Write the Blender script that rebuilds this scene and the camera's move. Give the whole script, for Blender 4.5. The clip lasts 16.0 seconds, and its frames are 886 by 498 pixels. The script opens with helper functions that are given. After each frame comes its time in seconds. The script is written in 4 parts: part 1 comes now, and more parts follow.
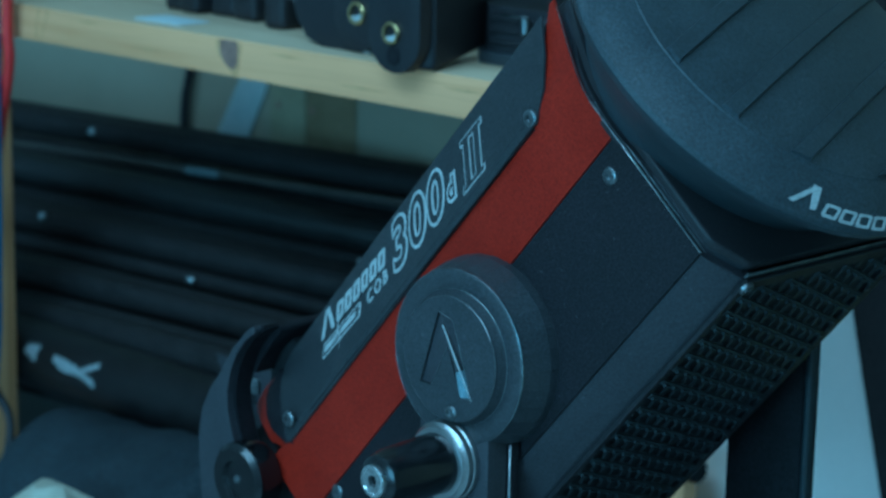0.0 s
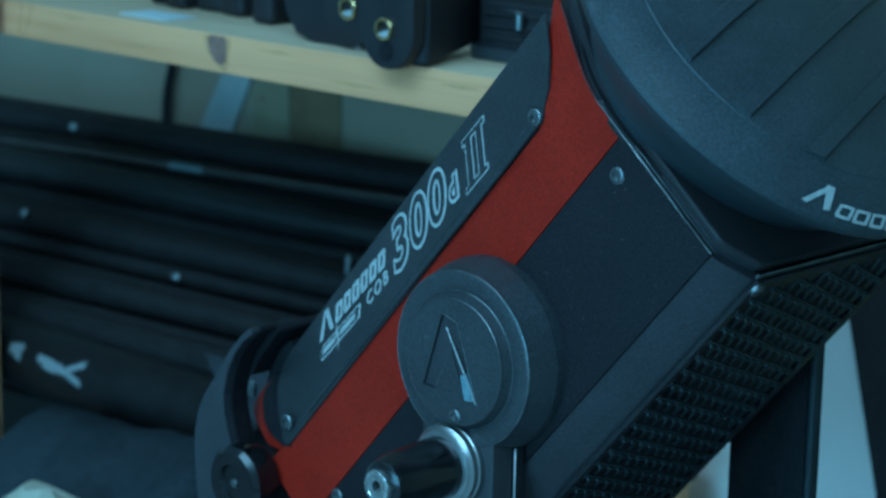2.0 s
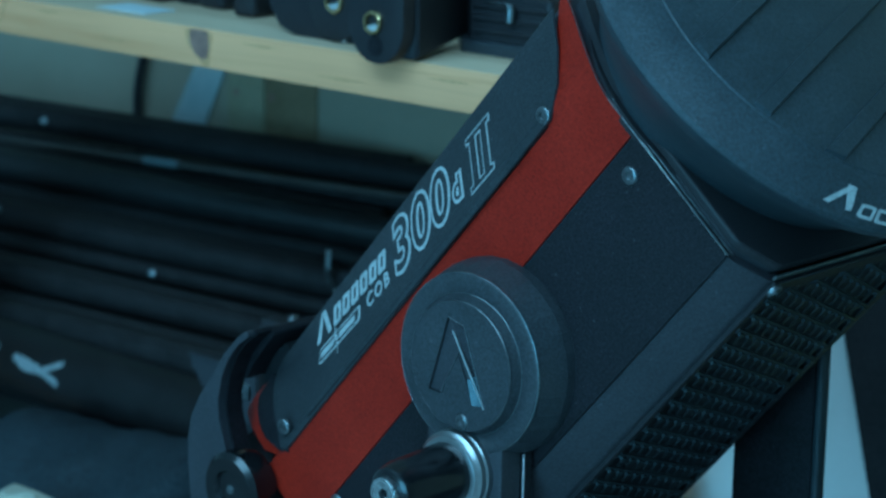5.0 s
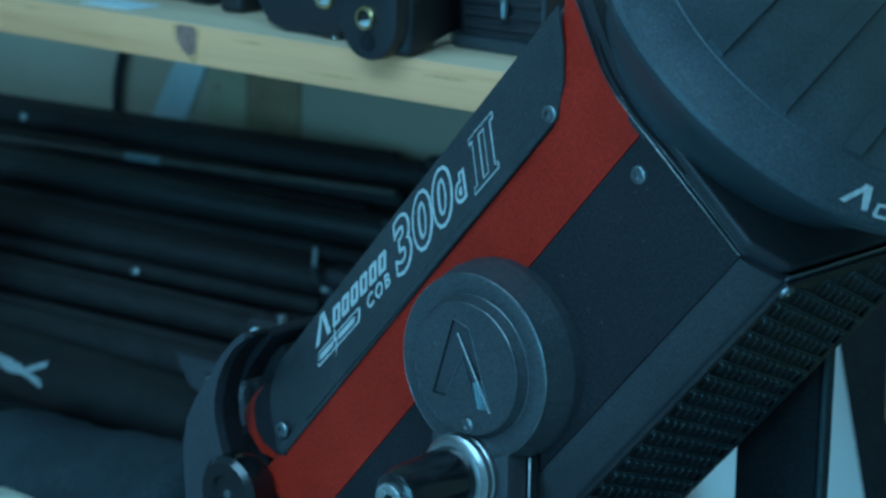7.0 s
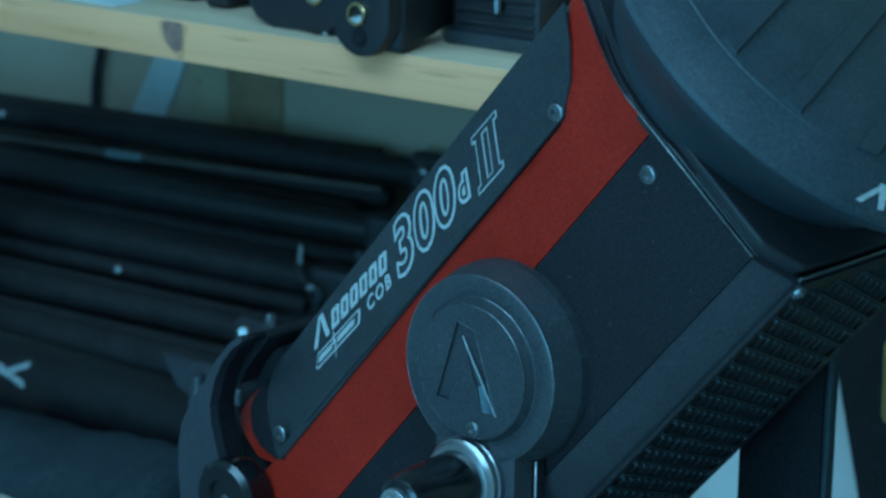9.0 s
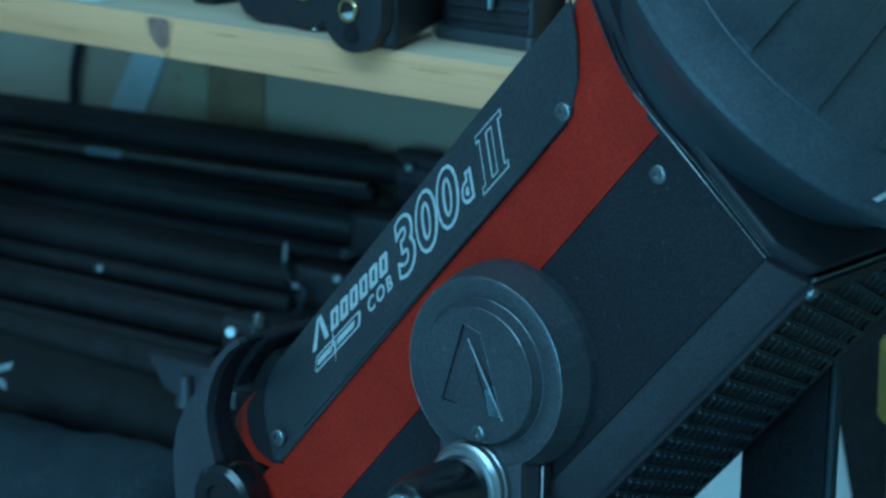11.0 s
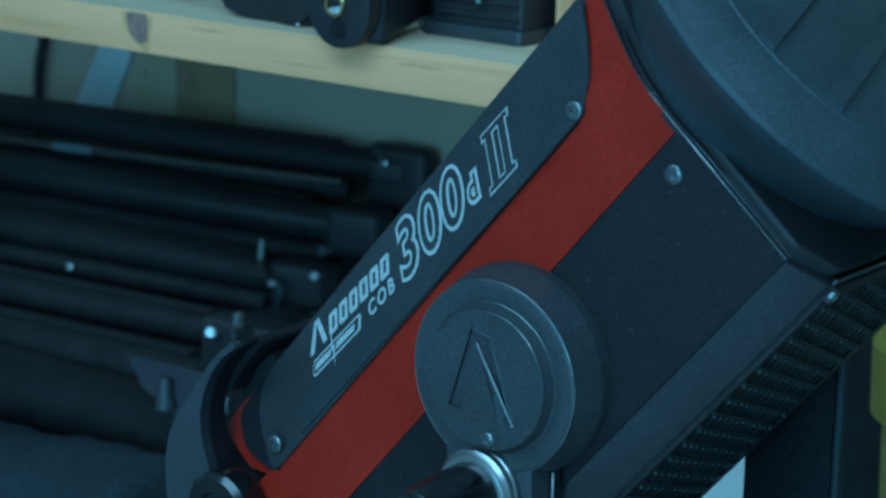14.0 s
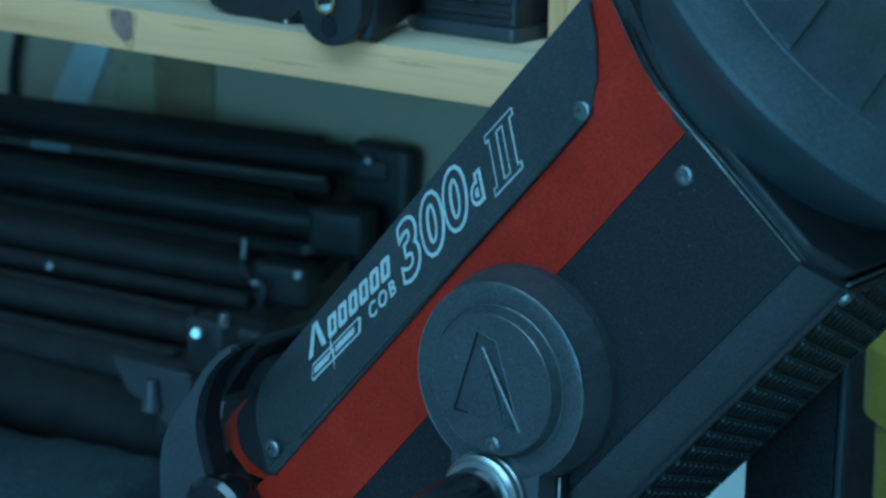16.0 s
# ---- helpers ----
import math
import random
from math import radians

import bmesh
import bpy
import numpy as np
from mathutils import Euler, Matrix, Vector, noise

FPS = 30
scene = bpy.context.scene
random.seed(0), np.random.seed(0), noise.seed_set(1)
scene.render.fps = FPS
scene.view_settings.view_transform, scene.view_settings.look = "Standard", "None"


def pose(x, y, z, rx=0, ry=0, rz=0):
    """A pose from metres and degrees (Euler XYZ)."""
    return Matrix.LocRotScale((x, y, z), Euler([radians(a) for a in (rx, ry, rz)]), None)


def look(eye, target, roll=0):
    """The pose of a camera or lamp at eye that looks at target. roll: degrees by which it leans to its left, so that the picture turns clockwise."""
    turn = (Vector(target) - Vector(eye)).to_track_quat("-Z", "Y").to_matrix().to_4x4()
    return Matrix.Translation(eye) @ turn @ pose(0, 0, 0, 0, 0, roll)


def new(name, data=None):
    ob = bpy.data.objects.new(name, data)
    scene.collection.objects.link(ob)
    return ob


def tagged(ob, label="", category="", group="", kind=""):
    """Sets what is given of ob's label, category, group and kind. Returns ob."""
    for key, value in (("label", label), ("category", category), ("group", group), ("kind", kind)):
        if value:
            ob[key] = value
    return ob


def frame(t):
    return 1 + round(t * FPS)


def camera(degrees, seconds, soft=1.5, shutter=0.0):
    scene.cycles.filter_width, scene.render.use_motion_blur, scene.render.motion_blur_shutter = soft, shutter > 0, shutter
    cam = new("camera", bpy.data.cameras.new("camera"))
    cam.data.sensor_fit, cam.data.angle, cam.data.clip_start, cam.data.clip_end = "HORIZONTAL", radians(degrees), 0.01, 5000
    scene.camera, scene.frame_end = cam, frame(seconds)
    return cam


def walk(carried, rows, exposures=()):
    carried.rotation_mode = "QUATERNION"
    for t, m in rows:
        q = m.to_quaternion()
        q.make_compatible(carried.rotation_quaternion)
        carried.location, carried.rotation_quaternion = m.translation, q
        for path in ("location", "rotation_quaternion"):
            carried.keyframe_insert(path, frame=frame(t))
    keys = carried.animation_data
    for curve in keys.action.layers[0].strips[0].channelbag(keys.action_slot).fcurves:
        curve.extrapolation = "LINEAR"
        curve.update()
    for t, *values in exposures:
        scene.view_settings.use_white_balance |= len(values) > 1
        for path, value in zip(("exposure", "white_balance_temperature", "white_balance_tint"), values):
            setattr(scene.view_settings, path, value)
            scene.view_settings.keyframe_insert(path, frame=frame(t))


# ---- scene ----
cam = camera(22.0, 16.0, soft=2.7)
walk(cam, [
    (0.0, pose(0.5506, -0.6968, 0.1983, 77.345, -1.090, 45.204)),
    (1.0, pose(0.5397, -0.6968, 0.1994, 77.199, -1.036, 44.771)),
    (2.0, pose(0.5287, -0.6968, 0.2003, 77.059, -0.985, 44.330)),
    (3.0, pose(0.5176, -0.6967, 0.2011, 76.924, -0.938, 43.881)),
    (4.0, pose(0.5063, -0.6965, 0.2018, 76.794, -0.895, 43.425)),
    (5.0, pose(0.4950, -0.6964, 0.2022, 76.669, -0.858, 42.960)),
    (6.0, pose(0.4835, -0.6961, 0.2026, 76.549, -0.825, 42.488)),
    (7.0, pose(0.4720, -0.6959, 0.2028, 76.433, -0.798, 42.008)),
    (8.0, pose(0.4605, -0.6956, 0.2030, 76.322, -0.777, 41.521)),
    (9.0, pose(0.4489, -0.6953, 0.2031, 76.214, -0.762, 41.027)),
    (10.0, pose(0.4372, -0.6950, 0.2031, 76.111, -0.754, 40.525)),
    (11.0, pose(0.4256, -0.6948, 0.2031, 76.011, -0.753, 40.016)),
    (12.0, pose(0.4139, -0.6945, 0.2030, 75.915, -0.760, 39.500)),
    (13.0, pose(0.4023, -0.6943, 0.2029, 75.822, -0.775, 38.977)),
    (14.0, pose(0.3907, -0.6941, 0.2028, 75.732, -0.798, 38.447)),
    (15.0, pose(0.3791, -0.6939, 0.2027, 75.645, -0.830, 37.910)),
    (16.0, pose(0.3676, -0.6938, 0.2027, 75.562, -0.872, 37.367)),
], exposures=((0.0, 0.24, 3840, -19), (16.0, 0.24, 3840, -19)))

# focused on the badge, so that the rack and the wall behind go slightly soft
cam.data.dof.use_dof = True
cam.data.dof.focus_distance, cam.data.dof.aperture_fstop = 0.93, 15.0

# ---------------------------------------------------------------- light
world = bpy.data.worlds.new("world")
scene.world = world
world.use_nodes = True
wn = world.node_tree
wn.nodes["Background"].inputs["Color"].default_value = (0.5, 0.8, 1.0, 1)
wn.nodes["Background"].inputs["Strength"].default_value = 0.4


def area_lamp(name, m, sx, sy, watts, colour):
    data = bpy.data.lights.new(name, "AREA")
    data.shape, data.size, data.size_y, data.energy, data.color = "RECTANGLE", sx, sy, watts, colour
    ob = new(name, data)
    ob.matrix_world = m
    return ob


# the ceiling panel of the store room, above and in front of the shelf
area_lamp("ceiling_panel_light", look((0.15, -1.15, 1.262), (0.15, -1.15, 0.0)), 2.1, 0.84, 22.5, (0.86, 0.97, 1.0))
# frontal daylight from an assumed window, added out of view behind the camera
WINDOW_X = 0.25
area_lamp("assumed_window_daylight", look((WINDOW_X, -2.58, 0.2), (WINDOW_X, 0.0, 0.2)), 1.36, 1.16, 18.0, (0.62, 0.9, 1.0))


# ---------------------------------------------------------------- materials
def material(name, build):
    mat = bpy.data.materials.new(name)
    mat.use_nodes = True
    nt = mat.node_tree
    bsdf = nt.nodes["Principled BSDF"]
    build(nt, bsdf)
    return mat


def node(nt, kind, **inputs):
    n = nt.nodes.new(kind)
    for key, value in inputs.items():
        n.inputs[key.replace("_", " ")].default_value = value
    return n


def coords(nt, scale=(1, 1, 1)):
    tc = nt.nodes.new("ShaderNodeTexCoord")
    mp = nt.nodes.new("ShaderNodeMapping")
    mp.inputs["Scale"].default_value = scale
    nt.links.new(tc.outputs["Object"], mp.inputs["Vector"])
    return mp.outputs["Vector"]


def ramp(nt, fac, stops):
    r = nt.nodes.new("ShaderNodeValToRGB")
    while len(r.color_ramp.elements) < len(stops):
        r.color_ramp.elements.new(0.5)
    for e, (p, c) in zip(r.color_ramp.elements, stops):
        e.position, e.color = p, (*c, 1)
    nt.links.new(fac, r.inputs["Fac"])
    return r.outputs["Color"]


def coat(name, dark, light, rough=0.5, metal=0.0, grain=900.0, bump=0.15, blotch=25.0, spec=0.5, spread=0.1, fleck=0.28, dust=0.0):
    """Paint, plastic, cloth or metal: two colours mixed in blotches, a fine grain in relief, uneven gloss."""
    def build(nt, b):
        v = coords(nt)
        n1 = node(nt, "ShaderNodeTexNoise", Scale=blotch, Detail=5.0, Roughness=0.6)
        n2 = node(nt, "ShaderNodeTexNoise", Scale=grain, Detail=3.0)
        nt.links.new(v, n1.inputs["Vector"]), nt.links.new(v, n2.inputs["Vector"])
        speck = nt.nodes.new("ShaderNodeMix")
        speck.data_type, speck.blend_type = "RGBA", "MULTIPLY"
        speck.inputs["Factor"].default_value = 1.0
        nt.links.new(ramp(nt, n1.outputs["Fac"], [(0.3, dark), (0.7, light)]), speck.inputs["A"])
        nt.links.new(ramp(nt, n2.outputs["Fac"], [(0.30, (1 - fleck,) * 3), (0.70, (1 + fleck,) * 3)]), speck.inputs["B"])
        base = speck.outputs["Result"]
        if dust:
            n3 = node(nt, "ShaderNodeTexNoise", Scale=420.0, Detail=2.0)
            nt.links.new(v, n3.inputs["Vector"])
            bits = nt.nodes.new("ShaderNodeMix")
            bits.data_type, bits.blend_type = "RGBA", "ADD"
            bits.inputs["Factor"].default_value = 1.0
            nt.links.new(base, bits.inputs["A"])
            nt.links.new(ramp(nt, n3.outputs["Fac"], [(0.70, (0, 0, 0)), (0.78, (dust,) * 3)]), bits.inputs["B"])
            base = bits.outputs["Result"]
        nt.links.new(base, b.inputs["Base Color"])
        r = nt.nodes.new("ShaderNodeMapRange")
        r.inputs["To Min"].default_value, r.inputs["To Max"].default_value = max(rough - spread, 0.03), min(rough + spread, 1)
        nt.links.new(n1.outputs["Fac"], r.inputs["Value"]), nt.links.new(r.outputs["Result"], b.inputs["Roughness"])
        bp = node(nt, "ShaderNodeBump", Strength=bump, Distance=0.0004)
        nt.links.new(n2.outputs["Fac"], bp.inputs["Height"]), nt.links.new(bp.outputs["Normal"], b.inputs["Normal"])
        b.inputs["Metallic"].default_value = metal
        b.inputs["Specular IOR Level"].default_value = spec
    return material(name, build)


def pine(name, dark, light, axis=0):
    """Planed pine: long grain along one axis, year rings, fine pores."""
    def build(nt, b):
        sc = [60.0, 60.0, 60.0]
        sc[axis] = 2.2
        v = coords(nt, sc)
        n1 = node(nt, "ShaderNodeTexNoise", Scale=1.0, Detail=6.0, Roughness=0.65, Distortion=0.6)
        nt.links.new(v, n1.inputs["Vector"])
        big = node(nt, "ShaderNodeTexNoise", Scale=6.0, Detail=3.0)
        nt.links.new(coords(nt), big.inputs["Vector"])
        mix = nt.nodes.new("ShaderNodeMix")
        mix.data_type, mix.blend_type = "RGBA", "MULTIPLY"
        mix.inputs["Factor"].default_value = 0.6
        nt.links.new(ramp(nt, n1.outputs["Fac"], [(0.35, dark), (0.47, light), (0.56, tuple(c * 0.93 for c in light)), (0.70, tuple(c * d for c, d in zip(light, (0.82, 0.76, 0.66))))]), mix.inputs["A"])
        nt.links.new(ramp(nt, big.outputs["Fac"], [(0.3, (0.78, 0.76, 0.72)), (0.7, (1, 1, 1))]), mix.inputs["B"])
        nt.links.new(mix.outputs["Result"], b.inputs["Base Color"])
        bp = node(nt, "ShaderNodeBump", Strength=0.25, Distance=0.0006)
        nt.links.new(n1.outputs["Fac"], bp.inputs["Height"]), nt.links.new(bp.outputs["Normal"], b.inputs["Normal"])
        b.inputs["Roughness"].default_value = 0.62
    return material(name, build)


M_HOUSING = coat("housing_grey", (0.026, 0.026, 0.031), (0.036, 0.036, 0.042), 0.55, grain=900, bump=0.45, dust=0.05, fleck=0.35)
M_PLATE = coat("plate_black", (0.009, 0.0085, 0.010), (0.013, 0.012, 0.015), 0.6, grain=900, bump=0.7, spec=0.22, fleck=0.8, dust=0.03)
M_BADGE = coat("badge_black", (0.025, 0.026, 0.028), (0.034, 0.035, 0.038), 0.5, grain=950, bump=0.4, spec=0.3, dust=0.05, fleck=0.45)
M_RED = coat("red_anodised", (0.165, 0.010, 0.004), (0.21, 0.015, 0.006), 0.48, grain=900, bump=0.25, spec=0.16, fleck=0.30)
M_GREY = coat("pale_grey_plastic", (0.11, 0.13, 0.14), (0.17, 0.19, 0.20), 0.4)
M_CAP = coat("cap_rubber", (0.028, 0.0335, 0.040), (0.043, 0.050, 0.058), 0.5, grain=850, bump=0.6, blotch=40, dust=0.05, fleck=0.4)
M_KNOB = coat("knob_plastic", (0.030, 0.032, 0.036), (0.041, 0.043, 0.048), 0.42, grain=950, bump=0.45, dust=0.04, fleck=0.45)
M_BLACK = coat("black_plastic", (0.019, 0.018, 0.020), (0.028, 0.027, 0.029), 0.45, grain=900, bump=0.2, spec=0.3)
M_DARK = coat("recess_black", (0.013, 0.013, 0.014), (0.019, 0.019, 0.020), 0.8, spec=0.15)
M_MESH = coat("grille_metal", (0.026, 0.031, 0.036), (0.042, 0.049, 0.054), 0.5, grain=1400, spec=0.4)
M_CHROME = coat("chrome", (0.62, 0.64, 0.65), (0.75, 0.76, 0.77), 0.2, 1.0, grain=500, bump=0.05, blotch=80)
M_STEEL = coat("dull_steel", (0.16, 0.17, 0.18), (0.30, 0.32, 0.33), 0.35, 1.0, blotch=120)
M_SCREW = coat("screw_steel", (0.14, 0.145, 0.15), (0.26, 0.27, 0.28), 0.34, 0.9, blotch=300)
M_ALU = coat("bare_aluminium", (0.55, 0.57, 0.58), (0.7, 0.71, 0.72), 0.3, 1.0, grain=700, blotch=90)
M_BRASS = coat("brass", (0.62, 0.50, 0.22), (0.80, 0.66, 0.34), 0.22, 1.0, blotch=120)
M_WHITE = coat("white_print", (0.34, 0.35, 0.34), (0.46, 0.47, 0.46), 0.6, blotch=350, grain=1500)
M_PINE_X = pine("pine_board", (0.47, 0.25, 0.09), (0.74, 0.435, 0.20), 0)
# paler copy of the pine: the sheen on the board's top, put into colour
M_PINE_TOP_SHEEN = pine("pine_board_top_sheen", (0.54, 0.41, 0.25), (0.70, 0.56, 0.37), 0)
M_PINE_Z = pine("pine_upright", (0.46, 0.25, 0.09), (0.71, 0.43, 0.20), 2)
M_KNOT = coat("pine_knot", (0.17, 0.105, 0.080), (0.28, 0.18, 0.13), 0.7, blotch=160)
M_SHELF = coat("dark_shelf_low_bounce", (0.06, 0.065, 0.07), (0.09, 0.095, 0.10), 0.6)
M_HALO = coat("pine_knot_ring", (0.44, 0.26, 0.10), (0.60, 0.38, 0.17), 0.65, blotch=220)
M_WALL = coat("wall_paint", (0.275, 0.25, 0.175), (0.325, 0.295, 0.215), 0.8, grain=350, bump=0.4, blotch=6, spec=0.3, fleck=0.06)
M_WALL_FAR = coat("room_paint", (0.76, 0.77, 0.77), (0.82, 0.83, 0.83), 0.85, grain=300, blotch=4, spec=0.3, fleck=0.05)
M_FLOOR = coat("concrete_floor", (0.42, 0.42, 0.41), (0.52, 0.52, 0.50), 0.75, grain=200, blotch=7)
M_TUBE = coat("tube_black", (0.017, 0.016, 0.016), (0.026, 0.024, 0.024), 0.5, grain=700, blotch=60, spec=0.14, fleck=0.5)
M_TUBE_GREY = coat("tube_sheen", (0.013, 0.013, 0.013), (0.022, 0.022, 0.022), 0.42, blotch=60, spec=0.3, fleck=0.4)
M_FLAG = coat("black_cloth", (0.028, 0.026, 0.027), (0.038, 0.036, 0.037), 0.85, grain=900, bump=0.6, blotch=40, spec=0.15, fleck=0.4)
M_GLOSS = coat("gloss_black", (0.005, 0.005, 0.006), (0.009, 0.009, 0.010), 0.2, grain=400, bump=0.05, blotch=60, spec=0.6, spread=0.06)
# worn print on the tube, also the painted glints of the wing handle
M_PRINT_GLINT = coat("faded_print_glint", (0.20, 0.21, 0.21), (0.32, 0.33, 0.33), 0.7, blotch=300)
M_COLLAR = coat("turned_silver", (0.34, 0.34, 0.34), (0.40, 0.40, 0.40), 0.32, 0.95, grain=300, bump=0.03, blotch=30, spread=0.03, fleck=0.08)
M_FACET = coat("polished_facet", (0.045, 0.05, 0.055), (0.065, 0.07, 0.075), 0.18, 1.0, grain=500, bump=0.03, blotch=120, spread=0.04)
# pale metal for the drawn highlight in the bushings
M_GLINT = coat("glint_metal", (0.42, 0.43, 0.43), (0.60, 0.61, 0.61), 0.45, 0.3, blotch=200)
M_BOOM = coat("boom_black", (0.010, 0.0095, 0.0095), (0.016, 0.015, 0.015), 0.42, grain=700, blotch=60, spec=0.25, fleck=0.5)
M_RAIL = coat("worn_rail", (0.026, 0.023, 0.019), (0.055, 0.048, 0.040), 0.5, blotch=70)
M_ROLL = coat("grey_cloth", (0.023, 0.027, 0.032), (0.034, 0.039, 0.045), 0.8, grain=800, bump=1.0, blotch=18, spec=0.2, fleck=0.7)
M_BROWN = coat("brown_board", (0.16, 0.125, 0.06), (0.22, 0.175, 0.095), 0.8, blotch=30)
M_OLIVE = coat("olive_board", (0.25, 0.225, 0.13), (0.30, 0.275, 0.175), 0.8, blotch=30)
M_TAPE = coat("pale_blue_tape", (0.36, 0.40, 0.40), (0.46, 0.50, 0.49), 0.6, blotch=50, fleck=0.12)
M_YELLOW = coat("yellow_cloth_tape", (0.30, 0.25, 0.03), (0.40, 0.33, 0.045), 0.6, blotch=60)
M_REDCABLE = coat("red_rubber", (0.42, 0.02, 0.02), (0.52, 0.03, 0.03), 0.45)
M_BLUECABLE = coat("blue_rubber", (0.03, 0.09, 0.20), (0.05, 0.13, 0.26), 0.45)
M_CREAM = coat("cream_cloth", (0.40, 0.37, 0.27), (0.52, 0.49, 0.39), 0.85, grain=1500, bump=0.6, blotch=40, spec=0.2, fleck=0.1)
M_PAPER = coat("white_panel", (0.72, 0.74, 0.74), (0.80, 0.82, 0.82), 0.55, grain=300, bump=0.1, blotch=10, fleck=0.02)
M_FOAM = coat("foam_board_white", (0.87, 0.85, 0.79), (0.91, 0.89, 0.84), 0.6, grain=300, bump=0.1, blotch=10, fleck=0.02)


def glass(nt, b):
    b.inputs["Base Color"].default_value = (0.95, 0.98, 0.98, 1)
    b.inputs["Roughness"].default_value, b.inputs["Transmission Weight"].default_value = 0.02, 1.0


M_GLASS = material("window_glass", glass)


# ---------------------------------------------------------------- mesh helpers
def thing(name, label, category, m=None, group="", kind=""):
    ob = tagged(new(name), label, category, group, kind)
    if m is not None:
        ob.matrix_world = m
    return ob


def mesh_of(name, bm, mat, smooth=False):
    bmesh.ops.recalc_face_normals(bm, faces=bm.faces)
    me = bpy.data.meshes.new(name)
    bm.to_mesh(me)
    bm.free()
    me.materials.append(mat)
    if smooth:
        for p in me.polygons:
            p.use_smooth = True
        me.set_sharp_from_angle(angle=radians(38))
    return me


def part(name, bm, mat, parent, label="", smooth=True):
    """Links a bmesh as one mesh object under a thing or under a part."""
    ob = new(name, mesh_of(name, bm, mat, smooth))
    ob.parent = parent
    if label:
        ob["label"] = label
    return ob


def solo(name, bm, mat, label, category="", kind="", group="", smooth=True):
    return tagged(new(name, mesh_of(name, bm, mat, smooth)), label, category, group, kind)


def box(x0, x1, y0, y1, z0, z1, bevel=0.0, seg=2, bm=None, m=None):
    own = bmesh.new()
    bmesh.ops.create_cube(own, size=1)
    for v in own.verts:
        v.co = Vector(((x0 + x1) / 2 + v.co.x * (x1 - x0), (y0 + y1) / 2 + v.co.y * (y1 - y0), (z0 + z1) / 2 + v.co.z * (z1 - z0)))
    if bevel:
        bmesh.ops.bevel(own, geom=own.edges[:], offset=bevel, segments=seg, profile=0.6, affect="EDGES")
    return merged(bm, own, m)


def merged(bm, own, m=None):
    if m is not None:
        own.transform(m)
    if bm is None:
        return own
    me = bpy.data.meshes.new("tmp")
    own.to_mesh(me)
    own.free()
    bm.from_mesh(me)
    bpy.data.meshes.remove(me)
    return bm


def lathe(profile, axis="X", seg=40, bm=None, m=None, closed=False):
    """Turns a profile of (along, radius) about an axis."""
    own = bmesh.new()
    rings = []
    for a, r in profile:
        ring = []
        for k in range(seg):
            t = 2 * math.pi * k / seg
            p = (a, r * math.cos(t), r * math.sin(t))
            p = {"X": p, "Y": (p[1], a, p[2]), "Z": (p[1], p[2], a)}[axis]
            ring.append(own.verts.new(p))
        rings.append(ring)
    for r0, r1 in zip(rings, rings[1:]):
        for k in range(seg):
            own.faces.new((r0[k], r0[(k + 1) % seg], r1[(k + 1) % seg], r1[k]))
    if closed:
        for k in range(seg):
            own.faces.new((rings[-1][k], rings[-1][(k + 1) % seg], rings[0][(k + 1) % seg], rings[0][k]))
    else:
        own.faces.new(rings[0][::-1])
        own.faces.new(rings[-1])
    return merged(bm, own, m)


def rod(r, a0, a1, axis="X", chamfer=0.0, seg=28, bm=None, m=None):
    c = chamfer or r * 0.08
    return lathe([(a0, r - c), (a0 + c, r), (a1 - c, r), (a1, r - c)], axis, seg, bm, m)


def prism(outline, d0, d1, bevel=0.0, seg=2, bm=None, m=None):
    """A flat outline in x, y raised from z = d0 to d1."""
    own = bmesh.new()
    low = [own.verts.new((x, y, d0)) for x, y in outline]
    top = [own.verts.new((x, y, d1)) for x, y in outline]
    n = len(outline)
    own.faces.new(low[::-1])
    lid = own.faces.new(top)
    for k in range(n):
        own.faces.new((low[k], low[(k + 1) % n], top[(k + 1) % n], top[k]))
    if bevel:
        bmesh.ops.bevel(own, geom=list(lid.edges), offset=bevel, segments=seg, profile=0.6, affect="EDGES")
    return merged(bm, own, m)


def rounded(points, radius, steps=5):
    """The outline with its corners rounded; radius: one number or one a corner."""
    out, n = [], len(points)
    for k in range(n):
        p, q, r = Vector(points[k - 1]), Vector(points[k]), Vector(points[(k + 1) % n])
        rad = radius[k] if isinstance(radius, (list, tuple)) else radius
        if rad <= 0:
            out.append(tuple(q))
            continue
        a, b = (p - q), (r - q)
        la, lb = a.length, b.length
        a.normalize(), b.normalize()
        cut = min(rad / max(math.tan(a.angle(b) / 2), 0.05), la * 0.48, lb * 0.48)
        s, e = q + a * cut, q + b * cut
        for i in range(steps + 1):
            t = i / steps
            out.append(tuple((1 - t) ** 2 * s + 2 * t * (1 - t) * q + t * t * e))
    return out


